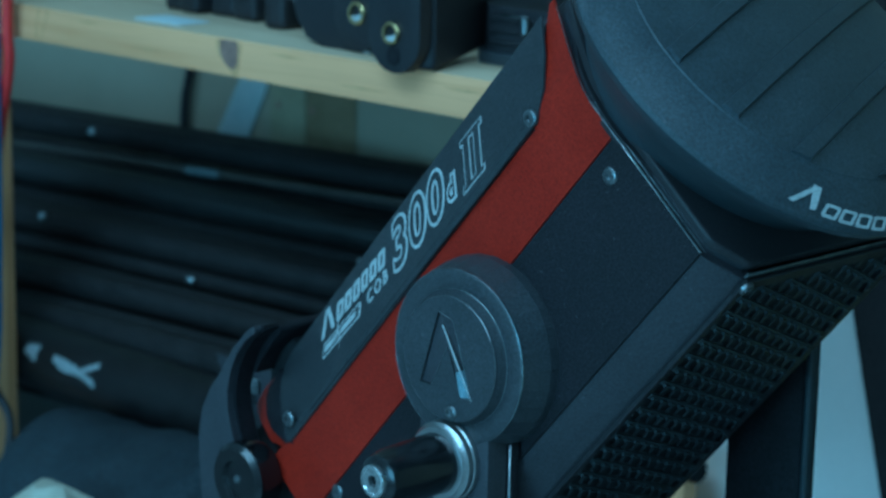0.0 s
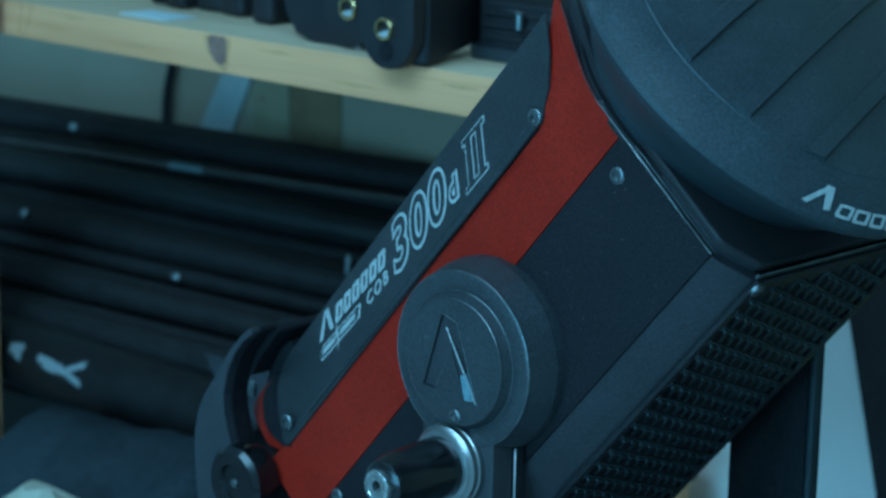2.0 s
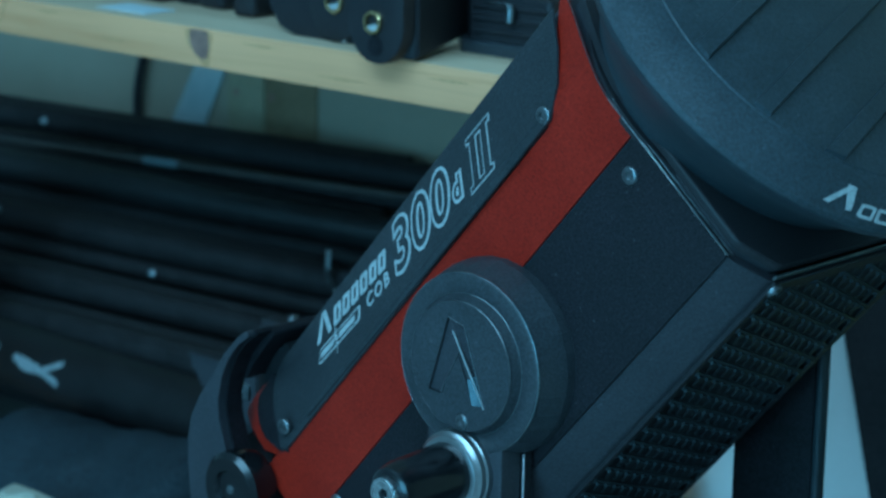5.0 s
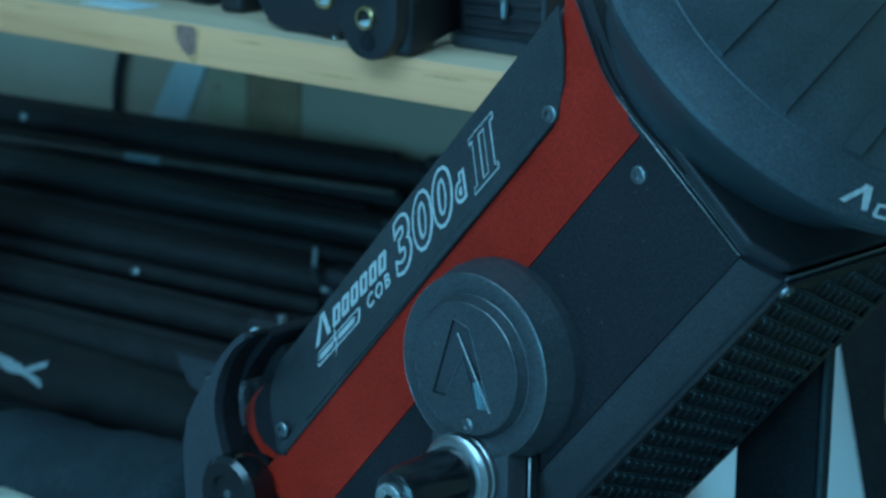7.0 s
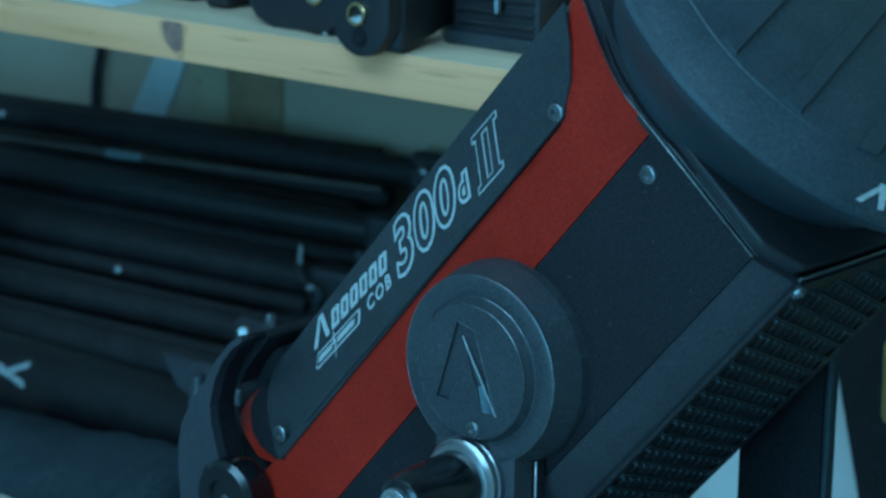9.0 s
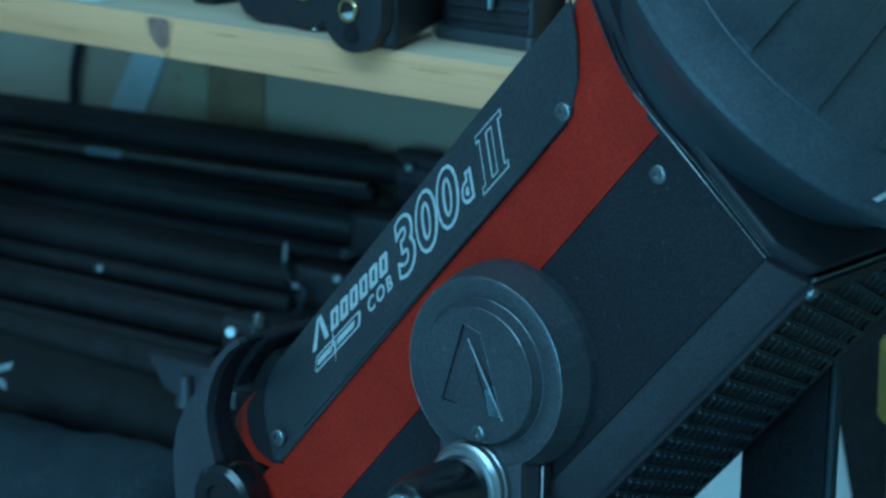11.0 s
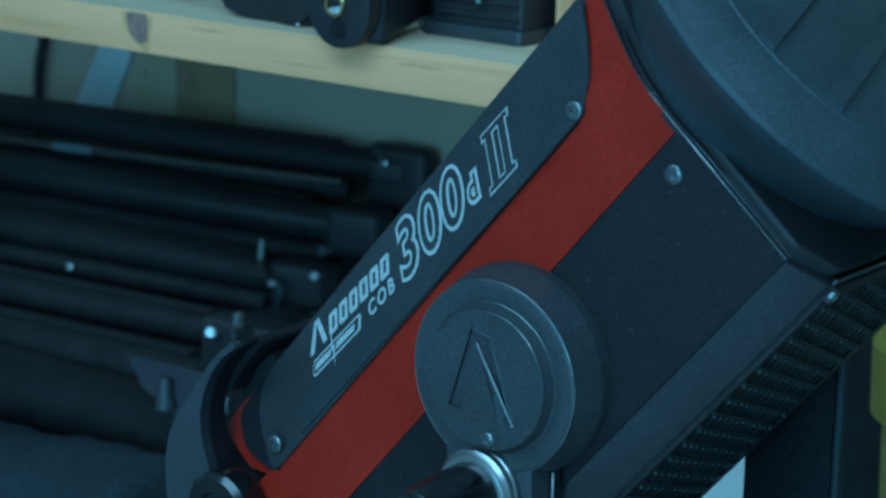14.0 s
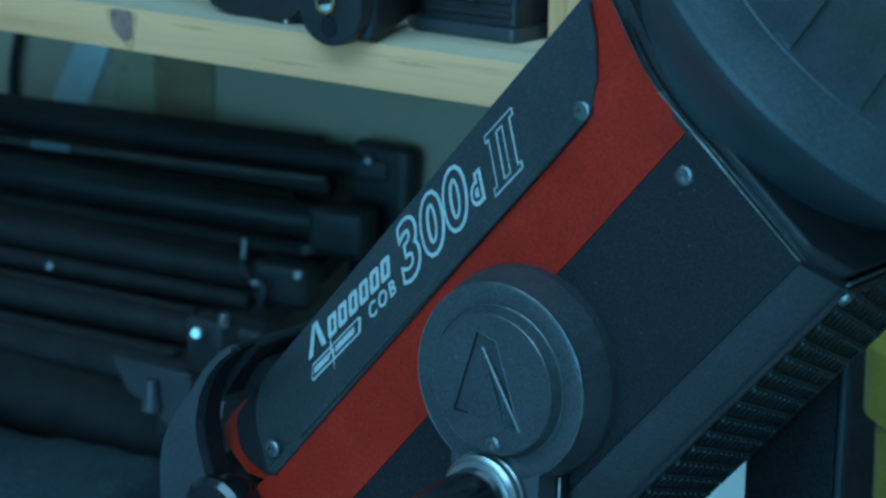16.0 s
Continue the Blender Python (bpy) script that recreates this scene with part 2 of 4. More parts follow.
def pipe(points, r, bm=None, seg=10, steps=8):
    """A round cord through points, smoothed."""
    pts = [Vector(p) for p in points]
    path = []
    for i in range(len(pts) - 1):
        p0, p1, p2, p3 = pts[max(i - 1, 0)], pts[i], pts[i + 1], pts[min(i + 2, len(pts) - 1)]
        for k in range(steps):
            t = k / steps
            path.append(0.5 * ((2 * p1) + (p2 - p0) * t + (2 * p0 - 5 * p1 + 4 * p2 - p3) * t * t + (3 * p1 - p0 - 3 * p2 + p3) * t ** 3))
    path.append(pts[-1])
    own, rings = bmesh.new(), []
    side = Vector((0.3, 1, 0.2)).normalized()
    for i, p in enumerate(path):
        d = (path[min(i + 1, len(path) - 1)] - path[max(i - 1, 0)]).normalized()
        u = (side - d * side.dot(d)).normalized()
        w = d.cross(u)
        rings.append([own.verts.new(p + r * (math.cos(2 * math.pi * k / seg) * u + math.sin(2 * math.pi * k / seg) * w)) for k in range(seg)])
    for r0, r1 in zip(rings, rings[1:]):
        for k in range(seg):
            own.faces.new((r0[k], r0[(k + 1) % seg], r1[(k + 1) % seg], r1[k]))
    own.faces.new(rings[0][::-1]), own.faces.new(rings[-1])
    return merged(bm, own)


def frame_on(origin, e1, e2):
    """The pose whose x and y axes are e1 and e2."""
    e1, e2 = Vector(e1).normalized(), Vector(e2).normalized()
    m = Matrix((e1, e2, e1.cross(e2))).transposed().to_4x4()
    m.translation = Vector(origin)
    return m


def letters(text, size, thick, shear=0.0, offset=0.0, sx=1.0, space=1.0):
    """A bmesh of the text in the built-in font, flat in x, y, raised by thick."""
    cu = bpy.data.curves.new("letters", "FONT")
    cu.body, cu.size, cu.extrude, cu.shear, cu.offset, cu.space_character = text, size, thick / 2, shear, offset, space
    cu.resolution_u = 4
    ob = bpy.data.objects.new("letters", cu)
    scene.collection.objects.link(ob)
    me = bpy.data.meshes.new_from_object(ob.evaluated_get(bpy.context.evaluated_depsgraph_get()))
    bm = bmesh.new()
    bm.from_mesh(me)
    bm.transform(Matrix.Diagonal((sx, 1, 1, 1)))
    bpy.data.objects.remove(ob)
    bpy.data.curves.remove(cu)
    bpy.data.meshes.remove(me)
    return bm


def socket_screw(name, parent, m, r=0.0028, mat=None, label="small steel socket screw"):
    """A button-head screw with a hexagon socket; its axis is local z."""
    bm = lathe([(-0.001, r), (0.0001, r), (0.0006, r * 0.93), (0.0009, r * 0.84), (0.0010, r * 0.62), (0.0008, r * 0.60), (0.0008, r * 0.54), (0.0011, r * 0.52), (0.0011, r * 0.40), (0.0002, r * 0.38), (0.0002, r * 0.1)], "Z", 24)
    bm.transform(m)
    return part(name, bm, mat or M_SCREW, parent, label)


# ---------------------------------------------------------------- the room
def room():
    solo("floor", box(-3.0, 3.0, -2.6, 0.62, -1.16, -1.1), M_FLOOR, "grey concrete floor of the store room", kind="structure")
    solo("ceiling", box(-3.0, 3.0, -2.6, 0.62, 1.3, 1.36), M_WALL_FAR, "painted ceiling of the store room", kind="structure")
    solo("wall_north", box(-3.0, 3.0, 0.52, 0.62, -1.1, 1.3), M_WALL, "pale painted wall behind the shelf", kind="structure")
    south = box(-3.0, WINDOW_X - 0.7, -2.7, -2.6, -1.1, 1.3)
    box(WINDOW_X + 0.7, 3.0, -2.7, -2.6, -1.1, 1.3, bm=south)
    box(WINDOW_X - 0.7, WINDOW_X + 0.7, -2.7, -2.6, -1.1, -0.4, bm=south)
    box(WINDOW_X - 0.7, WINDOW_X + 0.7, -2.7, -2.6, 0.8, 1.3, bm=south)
    solo("wall_south", south, M_WALL_FAR, "plain painted wall with an assumed window", kind="structure")
    # the assumed window, never in view, that goes with the daylight lamp
    win = thing("assumed_window_1", "assumed white framed window, out of view behind the camera", "window", kind="structure")
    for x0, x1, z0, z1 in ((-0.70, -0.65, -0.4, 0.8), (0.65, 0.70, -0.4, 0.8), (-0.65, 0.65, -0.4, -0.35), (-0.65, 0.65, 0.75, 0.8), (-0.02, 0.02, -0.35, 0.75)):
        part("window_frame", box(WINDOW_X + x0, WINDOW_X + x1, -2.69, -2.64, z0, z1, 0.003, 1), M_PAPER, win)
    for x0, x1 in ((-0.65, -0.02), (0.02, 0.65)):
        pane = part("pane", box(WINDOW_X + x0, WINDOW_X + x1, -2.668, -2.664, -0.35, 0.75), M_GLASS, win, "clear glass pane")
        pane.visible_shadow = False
    solo("wall_west", box(-3.1, -3.0, -2.7, 0.62, -1.16, 1.36), M_WALL_FAR, "plain painted wall", kind="structure")
    solo("wall_east", box(3.0, 3.1, -2.7, 0.62, -1.16, 1.36), M_WALL_FAR, "plain painted wall", kind="structure")
    lamp = thing("ceiling_light", "flat ceiling light panel with a metal frame", "ceiling light", pose(0.15, -1.15, 1.27))
    fr = box(-1.1, 1.1, -0.48, -0.45, 0.0, 0.03, 0.003)
    box(-1.1, 1.1, 0.45, 0.48, 0.0, 0.03, 0.003, bm=fr)
    box(-1.1, -1.07, -0.45, 0.45, 0.0, 0.03, 0.003, bm=fr)
    box(1.07, 1.1, -0.45, 0.45, 0.0, 0.03, 0.003, bm=fr)
    part("frame", fr, M_ALU, lamp)
    part("diffuser", box(-1.07, 1.07, -0.45, 0.45, 0.01, 0.03), M_PAPER, lamp, "white diffuser")


room()


# ---------------------------------------------------------------- the shelf
def shelf():
    rack = thing("shelf_rack", "unpainted pine shelf rack fixed to the wall", "shelf")
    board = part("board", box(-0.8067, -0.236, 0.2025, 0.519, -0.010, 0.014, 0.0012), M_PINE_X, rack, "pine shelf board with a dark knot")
    # upward faces take the pine with the sheen in its colour
    board.data.materials.append(M_PINE_TOP_SHEEN)
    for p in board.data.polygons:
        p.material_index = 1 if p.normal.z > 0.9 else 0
    stand_up = Matrix(((1, 0, 0, 0), (0, 0, -1, 0), (0, 1, 0, 0), (0, 0, 0, 1)))
    halo = rounded([(-0.0125, 0.0125), (0.0135, 0.0120), (0.0105, 0.0020), (0.0090, -0.0085), (0.0045, -0.0092), (-0.0020, -0.0030), (-0.0110, 0.0030)], 0.003, 4)
    part("knot_ring", prism(halo, 0, 0.0003, m=pose(-0.5385, 0.2025, 0) @ stand_up), M_HALO, rack, "orange grain round the knot")
    core = rounded([(-0.0085, 0.0128), (0.0088, 0.0126), (0.0092, 0.0040), (0.0080, -0.0035), (0.0030, -0.0052), (-0.0035, -0.0020), (-0.0075, 0.0040)], 0.0038, 6)
    part("knot", prism(core, 0, 0.0006, m=pose(-0.5385, 0.2025, 0) @ stand_up), M_KNOT, rack, "dark brown knot")
    # shadows of the hanging cords, painted as thin brown strips
    for x0, x1 in ((-0.7305, -0.7405), (-0.7415, -0.7460)):
        part("cord_shadow_line", prism([(x0, 0.0135), (x0 + 0.0016, 0.0135), (x1 + 0.0016, -0.009), (x1, -0.009)], 0, 0.0002, m=pose(0, 0.2025, 0) @ stand_up), M_HALO, rack, "painted shadow of a hanging cord on the pine edge", False)
    for x0, z0, w in ((-0.700, 0.0090, 0.030), (-0.5010, 0.0085, 0.034), (-0.640, -0.002, 0.040), (-0.440, -0.003, 0.045), (-0.350, 0.006, 0.036)):
        part("grain_streak", prism([(x0, z0), (x0 + w * 0.5, z0 - 0.0010), (x0 + w, z0 + 0.0002), (x0 + w * 0.5, z0 + 0.0010)], 0, 0.0002, m=pose(0, 0.2025, 0) @ stand_up), M_HALO, rack, "orange grain streak", False)
    part("upright", box(-0.875, -0.8087, 0.2, 0.2245, -1.1, 1.0, 0.0015), M_PINE_Z, rack, "pine upright")
    part("upright", box(-0.297, -0.235, 0.27, 0.309, 0.0145, 1.0, 0.0015), M_PINE_Z, rack, "pine upright")
    # assumed lower boards, coloured dark to keep warm bounce off the vent
    part("lower_board", box(-1.6, -0.877, 0.06, 0.519, -0.424, -0.4, 0.0015), M_SHELF, rack, "lower shelf board, dark to cut bounce onto the vent")
    part("lower_board", box(-0.8745, -0.8080, 0.227, 0.519, -0.424, -0.4, 0.0015), M_SHELF, rack, "lower shelf board, dark to cut bounce onto the vent")
    part("lower_board", box(-0.8055, 0.36, 0.05, 0.519, -0.424, -0.4, 0.0015), M_SHELF, rack, "lower shelf board, dark to cut bounce onto the vent")


shelf()

# ---------------------------------------------------------------- the film light
TILT = 48.953
LM = pose(0, 0, 0, 0, -TILT, 0)          # local x: the beam, y: across, z: up the side plate
LI = LM.inverted()
CY, CZ = 0.0755, 0.062                   # the beam's axis
SL = radians(24)                         # lean of the badge facet
FACET = frame_on((0, 0, 0.098), (1, 0, 0), (0, math.sin(SL), math.cos(SL)))


BEND = ((0.080, 0.0), (0.086, 0.0008), (0.092, 0.0024), (0.098, 0.0047), (0.105, 0.0078), (0.112, 0.0108), (0.125, 0.0172), (0.1328, 0.0205), (0.137, 0.0225))


def flank(z, w):
    """How far the side lies in at the height z: a sharp fold at the rear (w = 0), a soft bend at the front (w = 1)."""
    rear = max(0.0, (z - 0.098) * math.tan(SL))
    front = BEND[-1][1] if z >= BEND[-1][0] else 0.0
    for (z0, y0), (z1, y1) in zip(BEND, BEND[1:]):
        if z0 <= z < z1:
            front = y0 + (y1 - y0) * (z - z0) / (z1 - z0)
    return rear * (1 - w) + front * w


def section(grow=0.0, recess=False, w=0.0):
    """The housing's cross-section as (y, z)."""
    g = grow
    half = [(0.0155, -0.0146), (0.0135, -0.0143), (0.0122, -0.0131), (0.00205, -0.0022), (0.0005, 0.0008), (0.0, 0.003)]
    half += [(flank(z, w), z) for z, _ in BEND[:-1]] + [(0.030, 0.1370)]
    if recess:
        half = [(0.0202, -0.0030), (0.0200, -0.0146)] + half
    pts = half + [(2 * CY - y, z) for y, z in reversed(half)]
    return [(CY + (y - CY) * (1 + g / 0.073), CZ + (z - CZ) * (1 + g / 0.08)) for y, z in pts]


def loft_x(rows):
    """A solid through (x, outline) rows of the same number of points."""
    bm = bmesh.new()
    rings = [[bm.verts.new((x, y, z)) for y, z in out] for x, out in rows]
    n = len(rings[0])
    for r0, r1 in zip(rings, rings[1:]):
        for k in range(n):
            bm.faces.new((r0[k], r0[(k + 1) % n], r1[(k + 1) % n], r1[k]))
    bm.faces.new(rings[0][::-1]), bm.faces.new(rings[-1])
    return bm


def bent_collar():
    """The red sheet that bends round from the side onto the badge facet behind the front ring."""
    xs = [-0.0305, -0.026, -0.021, -0.016, -0.011, -0.006, -0.002, 0.0004]
    zs = [0.0800, 0.083, 0.086, 0.089, 0.092, 0.095, 0.098, 0.1015, 0.105, 0.1085, 0.112, 0.1185, 0.125, 0.1328, 0.137]
    top = lambda x: 0.1190 + 0.0180 * min(max((x + 0.012) / 0.010, 0), 1)
    bm = bmesh.new()
    sheets = []
    for lift in (0.0013, -0.0002):
        sheets.append([[bm.verts.new((x, flank(z, min(max((x + 0.027) / 0.027, 0), 1) ** 1.4) - lift, z)) for z in [0.08 + (z - 0.08) * (top(x) - 0.08) / 0.057 for z in zs]] for x in xs])
    nx, nz = len(xs), len(zs)
    for g in sheets:
        for i in range(nx - 1):
            for k in range(nz - 1):
                bm.faces.new((g[i][k], g[i + 1][k], g[i + 1][k + 1], g[i][k + 1]))
    a, b = sheets
    for i in range(nx - 1):
        bm.faces.new((a[i][0], a[i + 1][0], b[i + 1][0], b[i][0])), bm.faces.new((a[i][-1], a[i + 1][-1], b[i + 1][-1], b[i][-1]))
    for k in range(nz - 1):
        bm.faces.new((a[0][k], a[0][k + 1], b[0][k + 1], b[0][k])), bm.faces.new((a[-1][k], a[-1][k + 1], b[-1][k + 1], b[-1][k]))
    return bm


def extrude_x(outline, x0, x1, bevel=0.0, bm=None):
    """An outline in (y, z) drawn out along x."""
    m = Matrix(((0, 0, 1, 0), (1, 0, 0, 0), (0, 1, 0, 0), (0, 0, 0, 1)))
    return prism(outline, x0, x1, bevel, bm=bm, m=m)


def side(outline, d0, d1, bevel=0.0, bm=None):
    """An outline in (x, z) raised from the side plate towards -y."""
    m = Matrix(((1, 0, 0, 0), (0, 0, -1, 0), (0, 1, 0, 0), (0, 0, 0, 1)))
    return prism(outline, d0, d1, bevel, bm=bm, m=m)


def grille(lamp):
    """The vent in the underside: slanted rows of fine slots between ribs."""
    part("grille_backing", box(-0.262, -0.006, 0.0205, 0.1305, -0.0136, -0.0126), M_HOUSING, lamp, "black vent backing")
    bm, lips = bmesh.new(), bmesh.new()
    z0, z1, n = -0.0162, -0.0158, 11

    def bar(bm, p, q, w, lo, hi):
        d = Vector((q[0] - p[0], q[1] - p[1], 0))
        n = Vector((-d.y, d.x, 0)).normalized() * w / 2
        vs = []
        for z in (lo, hi):
            for c in (Vector((*p, z)) - n, Vector((*q, z)) - n, Vector((*q, z)) + n, Vector((*p, z)) + n):
                vs.append(bm.verts.new(c))
        for f in ((3, 2, 1, 0), (4, 5, 6, 7), (0, 1, 5, 4), (1, 2, 6, 5), (2, 3, 7, 6), (3, 0, 4, 7)):
            bm.faces.new([vs[i] for i in f])

    y0, y1, lean, pitch = 0.0195, 0.1315, 0.50, 0.0096
    k = 0
    while True:
        xs = 0.055 - pitch * k
        k += 1
        if xs < -0.262:
            break
        p, q = [xs, y0], [xs - lean * (y1 - y0), y1]
        if q[0] > -0.010:
            continue
        if p[0] > -0.008:
            t = (p[0] + 0.008) / (p[0] - q[0])
            p = [-0.008, y0 + t * (y1 - y0)]
        if q[0] < -0.26:
            t = (p[0] + 0.26) / (p[0] - q[0])
            q = [-0.26, p[1] + t * (q[1] - p[1])]
        bar(bm, p, q, 0.0026, z0 - 0.0006, z1)
        # raised lips in the bars' own metal, shaped to catch light as dashes
        for i in range(n):
            a, b = [y0 + (y1 - y0) * (i + f) / n for f in (0.22, 0.78)]
            if p[1] <= a and b <= q[1]:
                bar(lips, (xs - lean * (a - y0) - 0.0008, a), (xs - lean * (b - y0) - 0.0008, b), 0.0012, z0 - 0.0016, z0 - 0.0004)
    for i in range(n + 1):
        y = y0 + (y1 - y0) * i / n
        bar(bm, (-0.2615, y), (-0.0065, y), 0.0030, z0, z1)
    tagged(part("slot_lip", lips, M_MESH, lamp, "small raised lips of the vent slots", False), kind="stuff")
    tagged(part("grille", bm, M_MESH, lamp, "black metal vent grille with slanted rows of slots", False), kind="stuff")
    rim = bmesh.new()
    for a in ((-0.266, -0.001, 0.0150, 0.0200), (-0.266, -0.001, 0.131, 0.1365), (-0.0075, -0.001, 0.0200, 0.131), (-0.266, -0.261, 0.0200, 0.131)):
        box(a[0], a[1], a[2], a[3], -0.0165, -0.0140, 0.0004, 1, rim)
    part("grille_frame", rim, M_BLACK, lamp)


CAP = ((0.001, 0.0690), (0.004, 0.0700), (0.010, 0.0716), (0.013, 0.0730), (0.028, 0.0800), (0.0385, 0.0892), (0.0425, 0.0920), (0.0460, 0.0936), (0.0490, 0.0940), (0.0512, 0.0930),
       (0.0530, 0.0905), (0.0548, 0.0880), (0.0566, 0.0855), (0.0605, 0.0790), (0.0617, 0.0762), (0.0623, 0.0759), (0.0636, 0.0720), (0.0652, 0.0650), (0.0673, 0.0550), (0.0690, 0.0450), (0.0710, 0.0250), (0.0718, 0.0060))


def on_cap(turn, x):
    """A pose on the cover's sloping rim: x along the rim, y towards the middle, z outwards."""
    k = max(i for i in range(len(CAP) - 1) if CAP[i][0] <= x)
    (x0, r0), (x1, r1) = CAP[k], CAP[k + 1]
    slope = (r1 - r0) / (x1 - x0)
    r = r0 + slope * (x - x0)
    out = Vector((0, math.cos(radians(turn)), math.sin(radians(turn))))
    n = (out - Vector((slope, 0, 0))).normalized()
    along = Vector((0, -out.z, out.y))
    return frame_on(Vector((x, 0.0495, 0.0555)) + out * r + n * 0.0004, along, n.cross(along))


def cap_rib(e0, e1):
    """A low rib that runs slantwise across the domed cover."""
    cs, sn, w = math.cos(radians(19.5)), math.sin(radians(19.5)), 0.0004
    cg, ce = 0.0495 * cs + 0.0555 * sn, 0.0555 * cs - 0.0495 * sn
    bm = bmesh.new()
    rows = []
    for i in [0] + list(range(29)) + [28]:
        row = []
        sunk = len(rows) in (0, 30)
        for e, h in ((e0, -0.0012), (e0, 0.0008), (e0 + w, 0.0016), (e1 - w, 0.0016), (e1, 0.0008), (e1, -0.0012)):
            half = math.sqrt(0.0750 ** 2 - (e - ce) ** 2)
            g = cg - half + 2 * half * i / 28
            r = math.hypot(g - cg, e - ce)
            k = max(n for n in range(8, len(CAP) - 1) if CAP[n][1] >= r or n == 8)
            (x0, r0), (x1, r1) = CAP[k], CAP[k + 1]
            x = x0 + (x1 - x0) * (r - r0) / (r1 - r0)
            row.append(bm.verts.new((x + (-0.0012 if sunk else h), g * cs - e * sn, g * sn + e * cs)))
        rows.append(row)
    for r0, r1 in zip(rows, rows[1:]):
        for k in range(5):
            bm.faces.new((r0[k], r0[k + 1], r1[k + 1], r1[k]))
    bmesh.ops.recalc_face_normals(bm, faces=bm.faces)
    return bm


def front_cap(lamp):
    """The flared front cover with its raised panels and a printed mark."""
    rows = []
    bm = bmesh.new()
    for x, r in CAP:
        t = min(max((x - 0.006) / 0.044, 0), 1)
        cy, cz = 0.0710 - 0.0215 * t, 0.0665 - 0.0110 * t
        rows.append([bm.verts.new((x, cy + r * math.cos(2 * math.pi * k / 96), cz + r * math.sin(2 * math.pi * k / 96))) for k in range(96)])
    for r0, r1 in zip(rows, rows[1:]):
        for k in range(96):
            bm.faces.new((r0[k], r0[(k + 1) % 96], r1[(k + 1) % 96], r1[k]))
    bm.faces.new(rows[0][::-1]), bm.faces.new(rows[-1])
    cap = part("front_cap", bm, M_CAP, lamp, "grey rubber front cover with raised panels")
    for e in (-0.0372, -0.0073, 0.0234, 0.0541):
        part("raised_rib", cap_rib(e, e + 0.0075), M_CAP, cap)
    # the maker's mark on the sloping rim: a chevron and plain slanted blocks
    flat = frame_on((0.0557, 0.0005, -0.0171), (0.2804, 0.9452, -0.1674), (0.5126, 0.0, 0.8586))
    for pts in ([(-0.0092, 0.0013), (-0.0073, -0.0002), (0.0021, 0.0016), (0.0033, 0.0037)], [(0.0035, 0.0044), (0.0066, 0.0025), (0.0033, -0.0029), (0.0016, -0.0052), (-0.0005, -0.0043)]):
        part("mark", prism(pts, 0, 0.0005, m=flat), M_WHITE, cap, "white printed mark", False)
    for k in range(5):
        mark_row(cap, on_cap(-119.8 + 5.3 * k, 0.0523 - 0.0003 * k), 0.0071, 0.0055, 0.0013, 0.43, 1)
    # bezel coloured black for the shade that the cover throws on it
    part("bezel", extrude_x(section(-0.0018, w=1.0), 0.0030, 0.0066, 0.0015), M_BLACK, lamp, "front bezel, black for the shade behind the cover")
    ring = lathe([(0.0, 0.066), (0.0005, 0.0735), (0.0045, 0.0735), (0.0045, 0.066)], "X", 72)
    ring.transform(pose(-0.002, 0.0720, 0.0670))
    part("mount_ring", ring, M_BLACK, lamp, "black mounting ring")
    return cap


def pierced(outlines, thick):
    """A flat sheet with holes, centred on z = 0."""
    cu = bpy.data.curves.new("sheet", "CURVE")
    cu.dimensions, cu.fill_mode, cu.extrude = "2D", "BOTH", thick / 2
    for pts in outlines:
        sp = cu.splines.new("POLY")
        sp.points.add(len(pts) - 1)
        for p, (x, y) in zip(sp.points, pts):
            p.co = (x, y, 0, 1)
        sp.use_cyclic_u = True
    ob = bpy.data.objects.new("sheet", cu)
    scene.collection.objects.link(ob)
    me = bpy.data.meshes.new_from_object(ob.evaluated_get(bpy.context.evaluated_depsgraph_get()))
    bm = bmesh.new()
    bm.from_mesh(me)
    bpy.data.objects.remove(ob)
    bpy.data.curves.remove(cu)
    bpy.data.meshes.remove(me)
    return bm


def facet_of(pts, depths, m):
    """A sunken facet: a solid from below up to a depth of its own at each corner."""
    bm = bmesh.new()
    top = [bm.verts.new((x, y, d)) for (x, y), d in zip(pts, depths)]
    low = [bm.verts.new((x, y, -0.0060)) for x, y in pts]
    n = len(pts)
    bm.faces.new(top), bm.faces.new(low[::-1])
    for k in range(n):
        bm.faces.new((low[k], low[(k + 1) % n], top[(k + 1) % n], top[k]))
    bm.transform(m)
    return bm


def slab(x, y, w, h, lean=0.2):
    """A slanted block with a hole's worth of rounding, as (x, y) outline."""
    return rounded([(x, y), (x + w, y), (x + w + h * lean, y + h), (x + h * lean, y + h)], min(w, h) * 0.18, 3)


def mark_row(parent, m, w, h, t, lean, count):
    """A row of plain slanted frames in white print."""
    x = 0.0
    for k in range(count):
        outer = slab(x, 0, w, h, lean)
        inner = slab(x + t + lean * t, t * 0.9, w - 2 * t, h - 1.8 * t, lean)
        bm = pierced([outer, inner], 0.0004)
        bm.transform(m @ pose(0, 0, 0.0001))
        part("mark", bm, M_WHITE, parent, "white printed mark", False)
        x += w + t * 0.85


def chevron(size, thick, m, bm=None):
    """Two leaning strokes that meet at the top."""
    s = size
    left = [(-0.62 * s, 0), (-0.34 * s, 0), (0.24 * s, s), (0.06 * s, s)]
    right = [(0.14 * s, s), (0.36 * s, s), (0.52 * s, 0), (0.26 * s, 0)]
    bm = prism(left, 0, thick, bm=bm, m=m)
    return prism(right, 0, thick, bm=bm, m=m)


